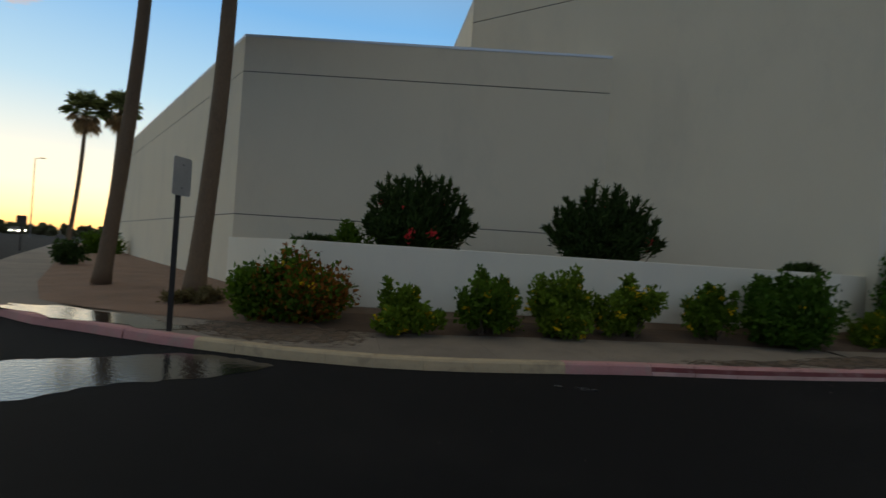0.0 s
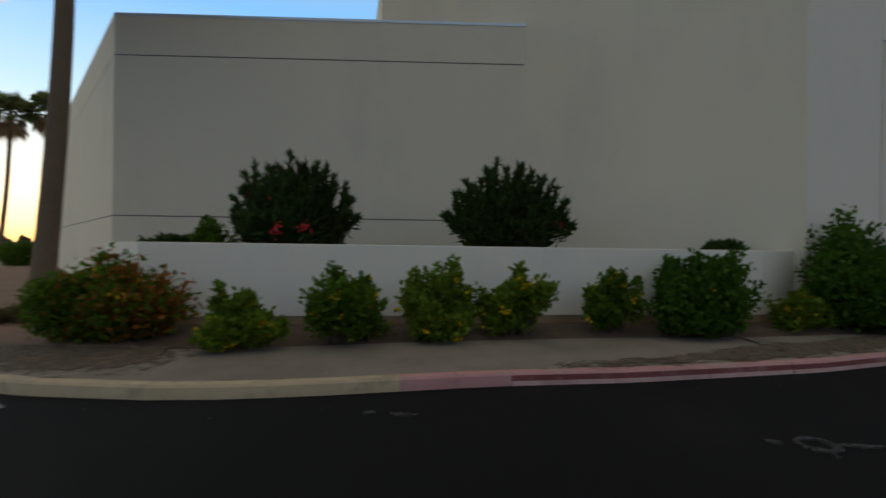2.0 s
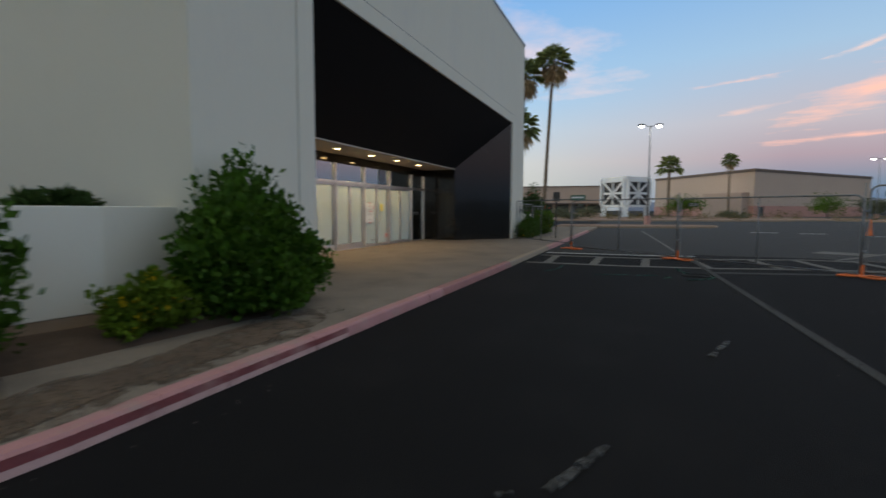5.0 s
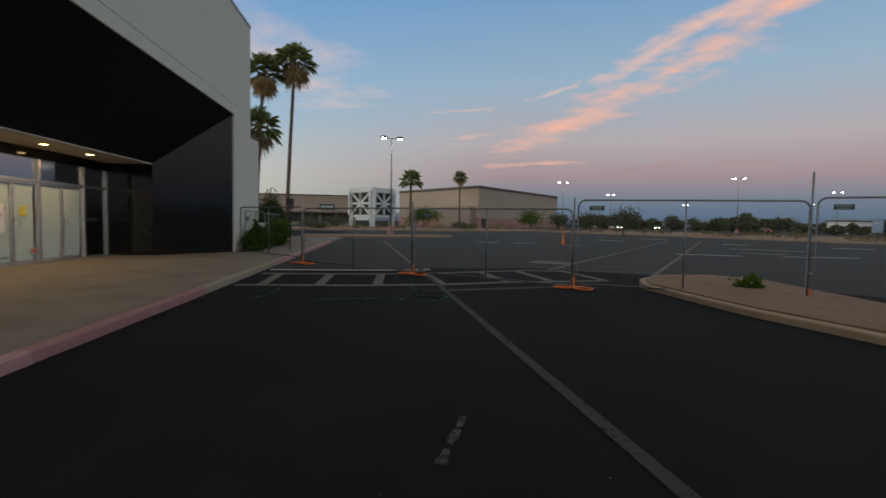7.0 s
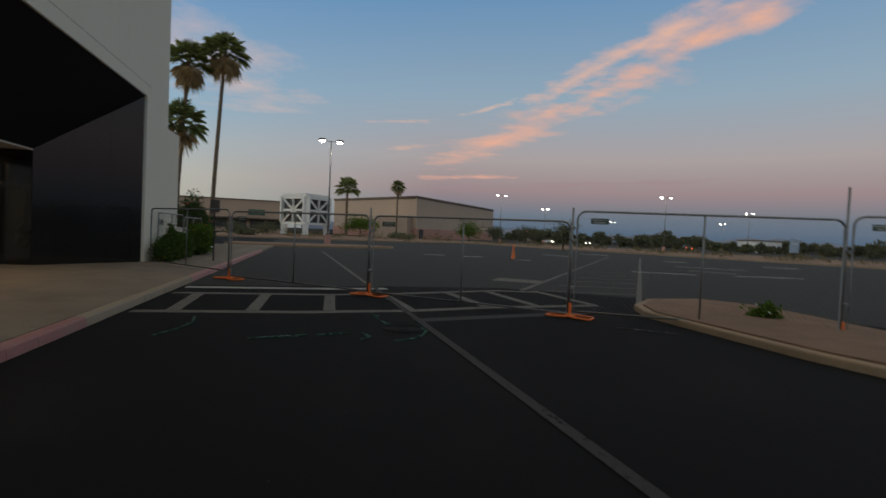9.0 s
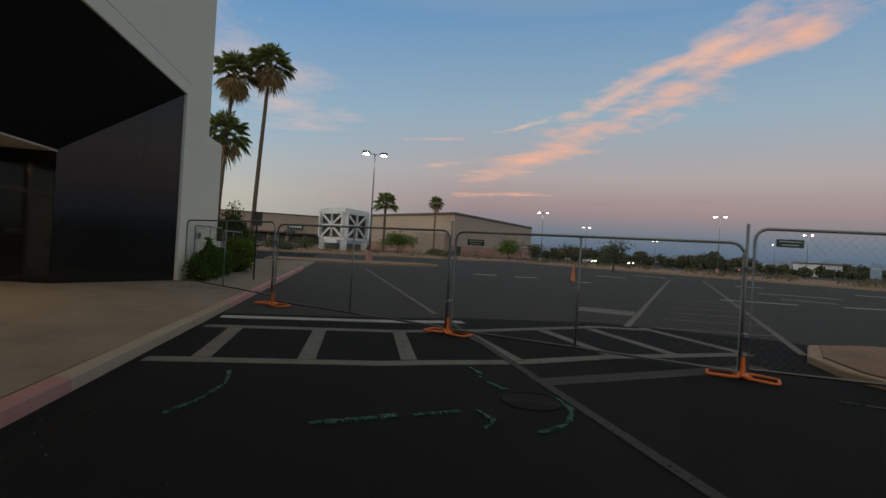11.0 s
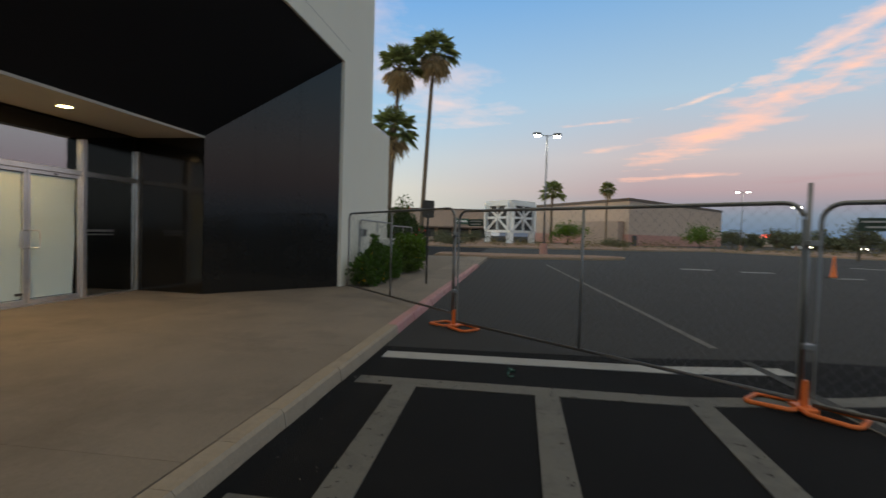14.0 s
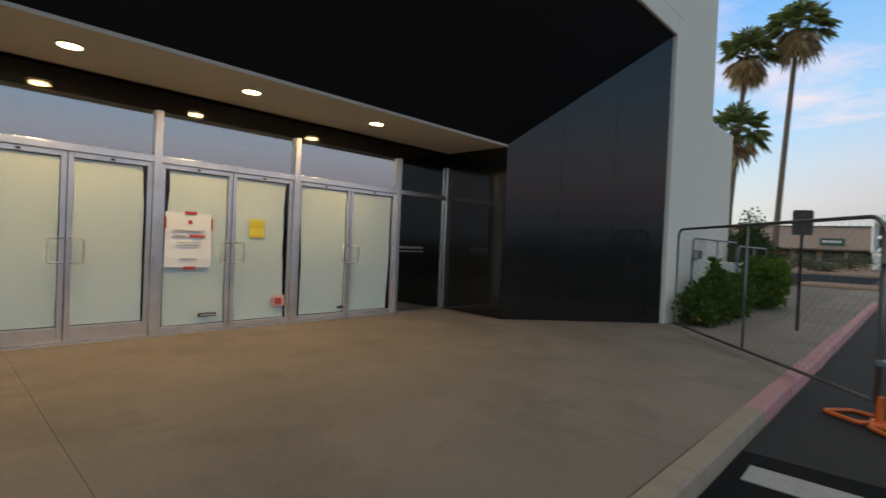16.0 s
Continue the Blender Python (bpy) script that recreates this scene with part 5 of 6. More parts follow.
# ---------------------------------------------------------------- lamps of the lot
def lot_lamp(at, h, turn, heads, label):
    e = thing("street_lamp", (*at, 0), label, "street lamp", "parking lot lamps")
    x, y = at
    Shape().tube([(x, y, 0), (x, y, 0.95)], 0.3, 14).make("footing", "far_coral", e, "coral-painted concrete footing")
    Shape().tube([(x, y, 0.7), (x, y, h)], [0.085, 0.055], 10).make("pole", "galvanised", e, smooth=True)
    c, s_ = math.cos(turn), math.sin(turn)
    for k in heads:
        Shape().bar((x, y, h - 0.08), (x + c * 0.55 * k, y + s_ * 0.55 * k, h), 0.06, 0.06).make("arm", "galvanised", e)
        hx, hy = x + c * 0.8 * k, y + s_ * 0.8 * k
        hd = Shape().prism([(hx + 0.33 * math.cos(a), hy + 0.33 * math.sin(a)) for a in [j * math.tau / 12 for j in range(12)]], h - 0.03, h + 0.14).make("head", "sign_dark", e, bevel=0.03)
        Shape().disc((hx, hy), 0.24, h - 0.16, h - 0.032, 14).make("lens", "lamp_cool", hd)
    return e


LOT = "tall parking lot lamp with glowing white heads"
for at, h, turn in (((61.3, 2.63), 9.5, 1.75), ((113.6, -35.9), 10.3, 1.2), ((94.3, -61.5), 10.3, 0.9), ((149.8, -65.0), 10.3, 1.0), ((117.5, -106.7), 10.3, 0.8), ((206.0, -127.0), 10.3, 1.0), ((171.0, -152.0), 10.3, 0.9)):
    lot_lamp(at, h, turn, (-1, 1), LOT)
for at, h in (((-31.2, 90.0), 11.3), ((-51.0, 124.0), 7.0)):
    e = thing("street_lamp", (*at, 0), "unlit slim street light pole beside the side street", "street lamp")
    Shape().tube([(*at, 0), (*at, h)], [0.1, 0.06], 8).make("pole", "galvanised", e)
    Shape().bar((*at, h), (at[0] + 0.9, at[1] - 0.3, h + 0.15), 0.06, 0.06).make("arm", "galvanised", e)
    Shape().box(at[0] + 0.7, at[1] - 0.45, h + 0.08, at[0] + 1.3, at[1] - 0.15, h + 0.2).make("head", "sign_dark", e)

# ---------------------------------------------------------------- far buildings
mall = thing("mall_building", (137, 30, 0), "long low tan mall building with dark shop windows", "building")
Shape().box(137, 8.5, 0, 160, 75, 7.2).make("wall", "far_wall", mall)
Shape().box(136.8, 8.3, 7.2, 160.2, 75.2, 7.45).make("roof", "far_roof", mall)
for y0 in (9.2, 13.0, 17.0, 21.0, 25.0):
    Shape().box(136.9, y0, 0.9, 137.1, y0 + 3.2, 2.9).make("window", "far_dark", mall)
Shape().box(134.5, 8.6, 3.0, 137, 30, 3.25).make("canopy", "far_roof", mall)
sg = Shape().box(136.75, 13.0, 3.9, 136.95, 16.6, 5.2).make("sign_panel", "far_green", mall)
for k in range(5):
    Shape().box(136.7, 13.5 + 0.56 * k, 4.4, 136.748, 13.9 + 0.56 * k, 4.8).make("text_bar", "far_white", sg)

cube = thing("entrance_tower", (114, 4.1, 0), "white square entrance tower with star-shaped lattice panels", "building")
Lc, Mc, Rc = Vector((116.9, 8.8, 0)), Vector((111.0, 4.1, 0)), Vector((116.8, -0.54, 0))
Fc = Lc + Rc - Mc
inn = [p + ((Lc + Rc) / 2 - p) * 0.09 for p in (Mc, Lc, Fc, Rc)]
Shape().prism([(p.x, p.y) for p in inn], 2.3, 7.6).make("core", "far_dark", cube)
Shape().prism([(p.x, p.y) for p in (Mc, Lc, Fc, Rc)], 7.4, 7.95).make("roof", "far_white", cube)
Shape().prism([(p.x, p.y) for p in (Mc, Lc, Fc, Rc)], 2.1, 2.55).make("beam", "far_white", cube)
for a, b in ((Mc, Lc), (Mc, Rc)):
    fr, lt = Shape(), Shape()
    Z = Vector((0, 0, 1))
    d = (b - a)
    for f in (0.06, 0.94):
        fr.bar(a + d * f + Z * 2.5, a + d * f + Z * 7.45, 0.9, 0.35, d)
    fr.bar(a + Z * 7.2, b + Z * 7.2, 0.3, 0.5)
    fr.make("lattice_frame", "far_white", cube)
    lo, hi = 2.6, 7.0
    mid = (lo + hi) / 2
    for (f0, z0), (f1, z1), wd in (((0.5, lo), (0.5, hi), 0.42), ((0.1, mid), (0.9, mid), 0.42), ((0.1, lo), (0.9, hi), 0.38), ((0.1, hi), (0.9, lo), 0.38)):
        Shape().bar(a + d * f0 + Z * z0, a + d * f1 + Z * z1, 0.2, wd, d.cross(Z) if abs(f0 - f1) < 0.01 else Z).make("lattice_bar", "far_white", cube)
for p in (Mc, Lc, Rc, Fc):
    q = p + ((Lc + Rc) / 2 - p) * 0.13
    Shape().box(q.x - 0.55, q.y - 0.55, 0, q.x + 0.55, q.y + 0.55, 2.2).make("column", "far_white", cube)

store = thing("store_building", (150, -28, 0), "big tan store with a dark roof edge and coral base", "building")
Cc, Lq, Rq = (140.0, -23.5), (174.6, -5.0), (181.0, -60.8)
Fq = (Lq[0] + Rq[0] - Cc[0], Lq[1] + Rq[1] - Cc[1])
cen = ((Lq[0] + Rq[0]) / 2, (Lq[1] + Rq[1]) / 2)
grow = lambda k: [(cen[0] + (p[0] - cen[0]) * k, cen[1] + (p[1] - cen[1]) * k) for p in (Cc, Lq, Fq, Rq)]
Shape().prism(grow(1.0), 0, 10.6).make("wall", "far_wall_tan", store)
Shape().prism(grow(1.006), 10.3, 11.0).make("roof", "far_roof", store)
Shape().prism(grow(1.004), 0, 2.6).make("base", "far_coral", store)
Shape().prism([(139.5, -21.0), (150, -14.5), (152, -16.5), (141.5, -23.0)], 0, 5.6).make("annex", "far_wall", store)
Shape().prism([(141.0, -24.9), (142.0, -26.0), (142.3, -25.6), (141.3, -24.5)], 0, 2.4).make("door", "far_dark", store)

for at, size, mt, lbl in (((142, -138), (9, 8, 3.6), "far_white", "distant low white building"), ((260, -120), (30, 12, 4.5), "far_wall_tan", "distant tan shop building")):
    e = thing("distant_building", (*at, 0), lbl, "building")
    x, y = at
    a, b, c = size
    Shape().box(x - a / 2, y - b / 2, 0, x + a / 2, y + b / 2, c).make("wall", mt, e)
    Shape().box(x - a / 2 - 0.3, y - b / 2 - 0.3, c, x + a / 2 + 0.3, y + b / 2 + 0.3, c + 0.4).make("roof", "far_roof", e)
    for k in range(4):
        yy = y - b / 2 + 0.6 + k * b / 4.2
        Shape().box(x - a / 2 - 0.1, yy, 1.0, x - a / 2 + 0.05, yy + b / 7, 2.4).make("window", "far_dark", e)
e = thing("shop_sign", (228, -98, 0), "distant glowing red shop sign", "sign")
Shape().box(227.7, -100, 3.6, 228, -95.5, 4.8).make("panel", "shop_red", e)
Shape().tube([(228, -98, 0), (228, -98, 3.7)], 0.2, 8).make("post", "sign_dark", e)
# ---------------------------------------------------------------- far ground: islands, verges, street
def kerbed_island(name, poly, z, top, label):
    s = Shape().prism(poly, -0.05, z)
    ob = fixed(s.make(name, "tan_concrete", bevel=0.03), label, "kerb")
    cx, cy = sum(p[0] for p in poly) / len(poly), sum(p[1] for p in poly) / len(poly)
    ins = []
    for p in poly:
        d = math.hypot(p[0] - cx, p[1] - cy)
        k = max(0.1, (d - 0.22) / d)
        ins.append((cx + (p[0] - cx) * k, cy + (p[1] - cy) * k))
    Shape().prism(ins, z - 0.02, z + 0.03).make("fill", top, ob)
    return ob


kerbed_island("island_kerb", [(22.9, -1.4), (23.9, -1.85), (24.9, -2.9), (25.0, -4.3), (23.9, -5.1), (21.6, -4.7), (19.6, -4.4), (17.2, -4.7), (12.0, -6.7), (6.0, -9.5), (5.2, -8.2), (11.0, -4.5), (15.0, -2.6), (17.3, -1.85), (19.6, -1.45)], 0.12, "gravel", "concrete-kerbed gravel traffic island")
kerbed_island("island_kerb", [(53.9, 10.4), (53.2, 6.0), (54.6, 1.0), (57.0, -2.6), (59.0, -3.1), (60.5, -1.5), (59.0, 4.0), (58.0, 10.5)], 0.14, "gravel", "pale kerbed island at the end of the drive")
kerbed_island("verge", [(96.0, -24.0), (73.0, -36.3), (51.0, -47.6), (30.0, -60.0), (46.0, -92.0), (73.0, -78.0), (97.0, -64.0), (122.0, -48.0)], 0.15, "gravel", "planted verge along the far side of the lot")
kerbed_island("verge", [(96.5, -24.0), (88.0, -14.0), (80.0, 8.0), (80.0, 16.0), (100.0, 18.0), (128.0, 16.0), (132.0, -14.0), (118.0, -34.0), (103.5, -32.0)], 0.15, "gravel", "gravel verge before the mall")

rngs = np.random.default_rng(77)


def tree(at, h, r, count, material, seed, label, trunk_h=0.35, size=0.3):
    """A small street tree: trunk, limbs, and a crown of leaf clumps with gaps."""
    rng = np.random.default_rng(seed)
    e = thing("tree", (*at, 0), label, "tree", "trees about the lot")
    o = np.array([at[0], at[1], 0.0])
    fork = o + np.array([rng.normal() * 0.1, rng.normal() * 0.1, h * trunk_h])
    t = Shape()
    t.tube([tuple(o), tuple((o + fork) / 2 + rng.normal(size=3) * 0.05), tuple(fork)], [0.035 * h, 0.028 * h, 0.02 * h], 7)
    pts, dirs = [], []
    for k in range(11):
        az, el = k * 2.4, rng.uniform(0.1, 1.2)
        d = np.array([math.cos(az) * math.cos(el) * r, math.sin(az) * math.cos(el) * r, math.sin(el) * h * (1 - trunk_h)]) * rng.uniform(0.6, 0.95)
        t.tube([tuple(fork), tuple(fork + d * 0.5 + np.array([0, 0, 0.1])), tuple(fork + d)], [0.016 * h, 0.01 * h, 0.004 * h], 5)
        n = count // 11
        c = fork + d * 0.85
        pts.append(c + rng.normal(size=(n, 3)) * np.array([r * 0.27, r * 0.27, h * 0.11]))
        dirs.append(rng.normal(size=(n, 3)))
    t.make("trunk", "bark", e)
    leaves(np.concatenate(pts), np.concatenate(dirs), size, 0.35, rng).make("crown", material, e)
    return e


for at, h, r, n, sd, lb in (((112, -6.0), 4.6, 3.4, 2200, 61, "broad green tree before the store"), ((108, -13.0), 1.8, 2.6, 900, 62, "low dark clipped bush before the store"), ((112, -28.5), 4.6, 2.6, 1500, 63, "round-headed street tree before the store"),
                           ((118, -36.5), 3.8, 2.2, 1200, 64, "round-headed street tree before the store"), ((122, -46.0), 4.4, 2.8, 1300, 65, "street tree at the edge of the lot"), ((130, -52.0), 4.4, 3.0, 1300, 66, "street tree at the edge of the lot"),
                           ((72, -27.5), 4.4, 1.6, 600, 67, "thin sparse young tree on the verge"), ((104, 10.5), 2.4, 2.4, 800, 68, "low rounded bush before the mall"), ((100, 15.0), 2.2, 2.0, 800, 69, "low rounded bush before the mall"), ((86, 12.5), 1.8, 1.6, 700, 70, "dry rounded bush on the verge")):
    tree(at, h, r, n, "leaf_green" if sd in (61, 63) else "leaf_far_hazed", sd, lb, 0.35 if h > 3 else 0.12)

# low plants on the verges, far tree lines: past counting
pts, dirs = [], []
for k in range(150):
    q, off = rngs.uniform(0, 1), rngs.uniform(1.0, 24.0)
    x, y = 96 + (30 - 96) * q + off * 0.45, -24 + (-60 + 24) * q - off * 0.85
    n = 26
    sc = rngs.uniform(0.25, 0.6)
    pts.append(np.array([x, y, 0.2]) + np.abs(rngs.normal(size=(n, 3))) * np.array([1, 1, 0.9]) * sc * rngs.choice([-1, 1], (n, 3)) * np.array([1, 1, 0]) + np.abs(rngs.normal(size=(n, 3))) * np.array([0, 0, sc]))
    dirs.append(rngs.normal(size=(n, 3)))
for k in range(90):
    x, y = rngs.uniform(82, 128), rngs.uniform(-26, 14)
    n, sc = 26, rngs.uniform(0.3, 0.7)
    pts.append(np.array([x, y, 0.2]) + rngs.normal(size=(n, 3)) * np.array([sc, sc, 0]) + np.abs(rngs.normal(size=(n, 3))) * np.array([0, 0, sc]))
    dirs.append(rngs.normal(size=(n, 3)))
ob = leaves(np.concatenate(pts), np.concatenate(dirs), 0.26, 0.3, rngs).make("verge_plants", "leaf_dry")
tagged(ob, "low desert plants scattered over the verges", "plants", "", "stuff")


def tree_line(name, a, b, n, h0, h1, label, depth=14.0, seed=5):
    rng = np.random.default_rng(seed)
    p_, d_ = [], []
    for k in range(n):
        q = rng.random()
        c = np.array([a[0] + (b[0] - a[0]) * q, a[1] + (b[1] - a[1]) * q, 0]) + np.array([rng.normal(), rng.normal(), 0]) * depth
        h = rng.uniform(h0, h1) * (0.85 + 0.8 * noise.noise((q * 14, seed, 0)))
        m_ = 420
        r = h * rng.uniform(0.35, 0.6)
        v = rng.normal(size=(m_, 3))
        v /= np.linalg.norm(v, axis=1, keepdims=True)
        p_.append(c + np.array([0, 0, h * 0.55]) + v * np.array([r, r, h * 0.42]) * rng.uniform(0.35, 1.0, (m_, 1)))
        d_.append(rng.normal(size=(m_, 3)))
    s_ = leaves(np.concatenate(p_), np.concatenate(d_), 0.75, 0.5, rng)
    return tagged(s_.make(name, "leaf_far_hazed"), label, "trees", "", "stuff")


tree_line("distant_trees", (180, -70), (90, -190), 130, 1.7, 4.0, "dark line of trees across the street", 12, 5)
tree_line("distant_trees", (260, -60), (150, -260), 120, 3, 6.5, "second line of trees in the distance", 18, 6)
tree_line("distant_trees", (90, -190), (-60, -190), 60, 4, 8, "trees beyond the south side of the lot", 14, 7)
tree_line("distant_trees", (-15, 165), (-190, 70), 420, 1.5, 3.0, "dark trees along the side street at dusk", 12, 8)
tree_line("distant_trees", (-190, 60), (-200, -120), 60, 5, 10, "trees on the west side", 14, 9)

tree_line("roadside_bushes", (-28, 52), (-58, 62), 60, 0.9, 1.5, "low yellow-green bushes across the side street", 2.0, 11)

# mountains; the air's blue haze is painted into their base colour
mt = Shape()
ridge = []
for k in range(140):
    a = radians(-75 + 75 * k / 139)
    h = 30 + 40 * noise.noise((k * 0.07, 3.3, 0)) + 22 * noise.noise((k * 0.31, 1.1, 0))
    ridge.append((2300 * math.cos(a), 2300 * math.sin(a), max(8, h)))
mt.add([p for q in ridge for p in ((q[0], q[1], -5), q, (q[0] * 1.06, q[1] * 1.06, -5))], [f for k in range(139) for f in ((3 * k, 3 * k + 1, 3 * k + 4, 3 * k + 3), (3 * k + 1, 3 * k + 2, 3 * k + 5, 3 * k + 4))])
fixed(mt.make("backdrop_mountains", "mountain", smooth=True), "mountain ridge on the horizon with blue haze put into its colour", "mountains")


def car(at, rot, paint, label, lights=True, scale=1.0):
    """A parked or waiting car: body, cabin glass, wheels, lamps."""
    e = thing("car", (*at, 0), label, "car")
    c, s_ = math.cos(rot), math.sin(rot)
    k = scale
    P = lambda u, v, z: (at[0] + (u * c - v * s_) * k, at[1] + (u * s_ + v * c) * k, z * k)
    prof = [(-2.2, 0.35), (-2.25, 0.75), (-2.1, 0.95), (-1.3, 1.0), (1.0, 1.0), (2.0, 0.85), (2.25, 0.65), (2.2, 0.35)]
    cab = [(-1.45, 0.98), (-1.0, 1.42), (0.2, 1.46), (1.05, 0.98)]
    n = len(prof)
    Shape().add([P(u, -0.88, z) for u, z in prof] + [P(u, 0.88, z) for u, z in prof], [tuple(range(n)), tuple(range(n, 2 * n))[::-1], *[(j, n + j, n + (j + 1) % n, (j + 1) % n) for j in range(n)]]).make("body", paint, e, bevel=0.05)
    n = len(cab)
    Shape().add([P(u, -0.7 - 0.12 * (z < 1.1), z) for u, z in cab] + [P(u, 0.7 + 0.12 * (z < 1.1), z) for u, z in cab], [tuple(range(n)), tuple(range(n, 2 * n))[::-1], *[(j, n + j, n + (j + 1) % n, (j + 1) % n) for j in range(n)]]).make("cabin", "far_dark", e, "dark windows", bevel=0.04)
    for u in (-1.4, 1.4):
        for v in (-0.9, 0.72):
            w_ = Shape()
            ring = [(u + 0.32 * math.cos(j * math.tau / 14), 0.32 + 0.32 * math.sin(j * math.tau / 14)) for j in range(14)]
            w_.add([P(a, v, z) for a, z in ring] + [P(a, v + 0.18, z) for a, z in ring], [tuple(range(14)), tuple(range(14, 28))[::-1], *[(j, 14 + j, 14 + (j + 1) % 14, (j + 1) % 14) for j in range(14)]])
            w_.make("wheel", "rubber", e)
    for v in (-0.62, 0.62):
        Shape().bar(P(2.2, v, 0.72), P(2.29, v, 0.72), 0.3 * k, 0.16 * k).make("headlight", "headlight" if lights else "car_white", e)
        Shape().bar(P(-2.2, v, 0.8), P(-2.28, v, 0.8), 0.28 * k, 0.14 * k).make("tail_light", "tail_light" if lights else "red_ink", e)
    return e


car((-46.0, 122.0), radians(-70), "car_white", "white car waiting on the side street with headlights on")
car((-64.0, 124.0), radians(-66), "car_dark", "dark car on the side street with headlights on")
car((-82.0, 119.0), radians(-62), "car_dark", "dark car on the side street with headlights on")
car((-50.0, 134.0), radians(-66), "car_white", "white car far down the side street with headlights on")
car((150.0, -80.0), radians(150), "car_dark", "dark car on the far street with headlights on")
car((118.0, -88.0), radians(-28), "car_dark", "dark car on the far street with tail lights on")
car((160.0, -72.0), radians(190), "car_white", "white car on the far street with headlights on")
# guide signs on posts on the lot
for at, h, w_, mtn, lb in (((58.0, -49.0), 2.7, 0.9, "far_blue", "pale blue sign on a short post"),):
    e = thing("guide_sign", (*at, 0), lb, "sign")
    d = Vector((at[0] - 18, at[1] - 6, 0)).normalized()
    sd = Vector((-d.y, d.x, 0))
    p = Vector((*at, 0))
    hh = 0.9 if w_ > 1 else 1.6
    Shape().bar(p - sd * w_ / 2 + Vector((0, 0, h - hh / 2)), p + sd * w_ / 2 + Vector((0, 0, h - hh / 2)), 0.08, hh).make("panel", mtn, e)
    q = p - d * 0.06
    Shape().bar(q - sd * w_ * 0.36 + Vector((0, 0, h - hh * 0.35)), q + sd * w_ * 0.36 + Vector((0, 0, h - hh * 0.35)), 0.05, 0.12).make("text_bar", "grey_ink", e)
    Shape().tube([p, p + Vector((0, 0, h - hh))], 0.06, 6).make("post", "sign_dark", e)

# ---------------------------------------------------------------- painted markings
LAYER = [0.004]


def stripe(name, a, b, w_, material, label, z=0.0):
    LAYER[0] += 0.00025
    z = LAYER[0]
    a, b = Vector((*a, 0)), Vector((*b, 0))
    d = (b - a).normalized()
    n = Vector((-d.y, d.x, 0)) * w_ / 2
    sh = Shape().prism([(p.x, p.y) for p in (a + n, a - n, b - n, b + n)], -0.01, z)
    return fixed(sh.make(name, material), label, "road marking")


CW = "worn tan painted crosswalk line on black asphalt"


def painted(line, w_, material, label=CW):
    for a, b in zip(line, line[1:]):
        d = (Vector(b) - Vector(a)).normalized() * w_ * 0.1
        stripe("road_marking", (a[0] - d.x, a[1] - d.y), b, w_, material, label)


painted([(23.34, 7.84), (23.3, 5.1), (23.4, 4.4), (23.52, 3.2), (24.0, 1.56), (24.46, -1.27)], 0.25, "line_paint")
painted([(22.5, 3.3), (22.75, 2.26), (23.14, 0.71), (23.5, -0.6)], 0.32, "old_line")
painted([(25.72, 7.82), (25.72, 4.7), (26.06, 3.12), (27.05, 0.23), (26.85, -0.85)], 0.25, "line_paint")
painted([(26.78, 7.82), (26.85, 4.6), (27.1, 3.2)], 0.30, "line_white")
for a, b in (((25.6, 7.34), (23.46, 7.28)), ((25.6, 6.0), (23.43, 6.03)), ((25.6, 4.66), (23.5, 4.72)), ((25.8, 3.42), (23.6, 3.2)), ((26.3, 1.75), (24.1, 1.5)), ((26.7, 0.55), (24.25, 0.3)), ((27.1, -0.9), (24.5, -1.2))):
    painted([a, b], 0.22, "line_paint")
stripe("road_marking", (5.0, 2.45), (27.5, 3.5), 0.12, "old_line", "faded lane line on black asphalt")
stripe("road_marking", (28.2, 3.6), (48.0, 4.65), 0.12, "line_paint", "lane line along the drive")
stripe("road_marking", (27.0, -0.9), (56.0, -23.5), 0.14, "line_paint", "long bay line across the lot")
stripe("road_marking", (24.2, -2.6), (56.8, -27.6), 0.14, "line_paint", "long bay line across the lot")
for k in range(6):
    x = 27.2 + 1.6 * k
    stripe("road_marking", (x, -1.3 - 1.25 * k), (x - 0.7, -3.9 - 1.25 * k), 0.12, "line_paint", "faded hatching between bay lines")
for a, b, w_ in (((30.5, -1.0), (29.7, -2.3), 1.3), ((48.0, -3.2), (47.9, -4.7), 0.5), ((47.0, -5.7), (47.1, -7.2), 0.4), ((44.4, -8.3), (44.5, -9.6), 0.3), ((56.0, -16.5), (54.1, -18.0), 0.5), ((49.6, -24.4), (48.6, -26.0), 0.6), ((38.6, -15.7), (36.9, -17.3), 0.9), ((35.2, -15.6), (34.7, -19.3), 0.3), ((36.4, -10.5), (35.4, -13.4), 0.3), ((62.0, -24.0), (60.0, -26.0), 0.6), ((45.0, -30.0), (43.6, -32.0), 0.5), ((42.0, -19.0), (39.8, -22.5), 0.25)):
    stripe("road_marking", a, b, w_, "line_paint" if w_ > 0.7 else "line_white", "white wheel stop mark on the lot")


def scribble(name, pts, w_, material, label):
    """A sprayed line with soft uneven width."""
    sh = Shape()
    fine = along(pts, 0.06)
    rr = random.Random(len(pts) + int(pts[0][0] * 10))
    for a, b in zip(fine, fine[1:]):
        if rr.random() < 0.24 or (b - a).length < 1e-4:
            continue
        d = (b - a).normalized()
        n = Vector((-d.y, d.x, 0)) * w_ * rr.uniform(0.15, 0.6)
        LAYER[0] += 0.00001
        sh.prism([(p.x, p.y) for p in (a - d * 0.02 + n, a - d * 0.02 - n, b + d * 0.02 - n * 0.9, b + d * 0.02 + n * 0.9)], -0.01, LAYER[0])
    return fixed(sh.make(name, material), label, "spray mark")


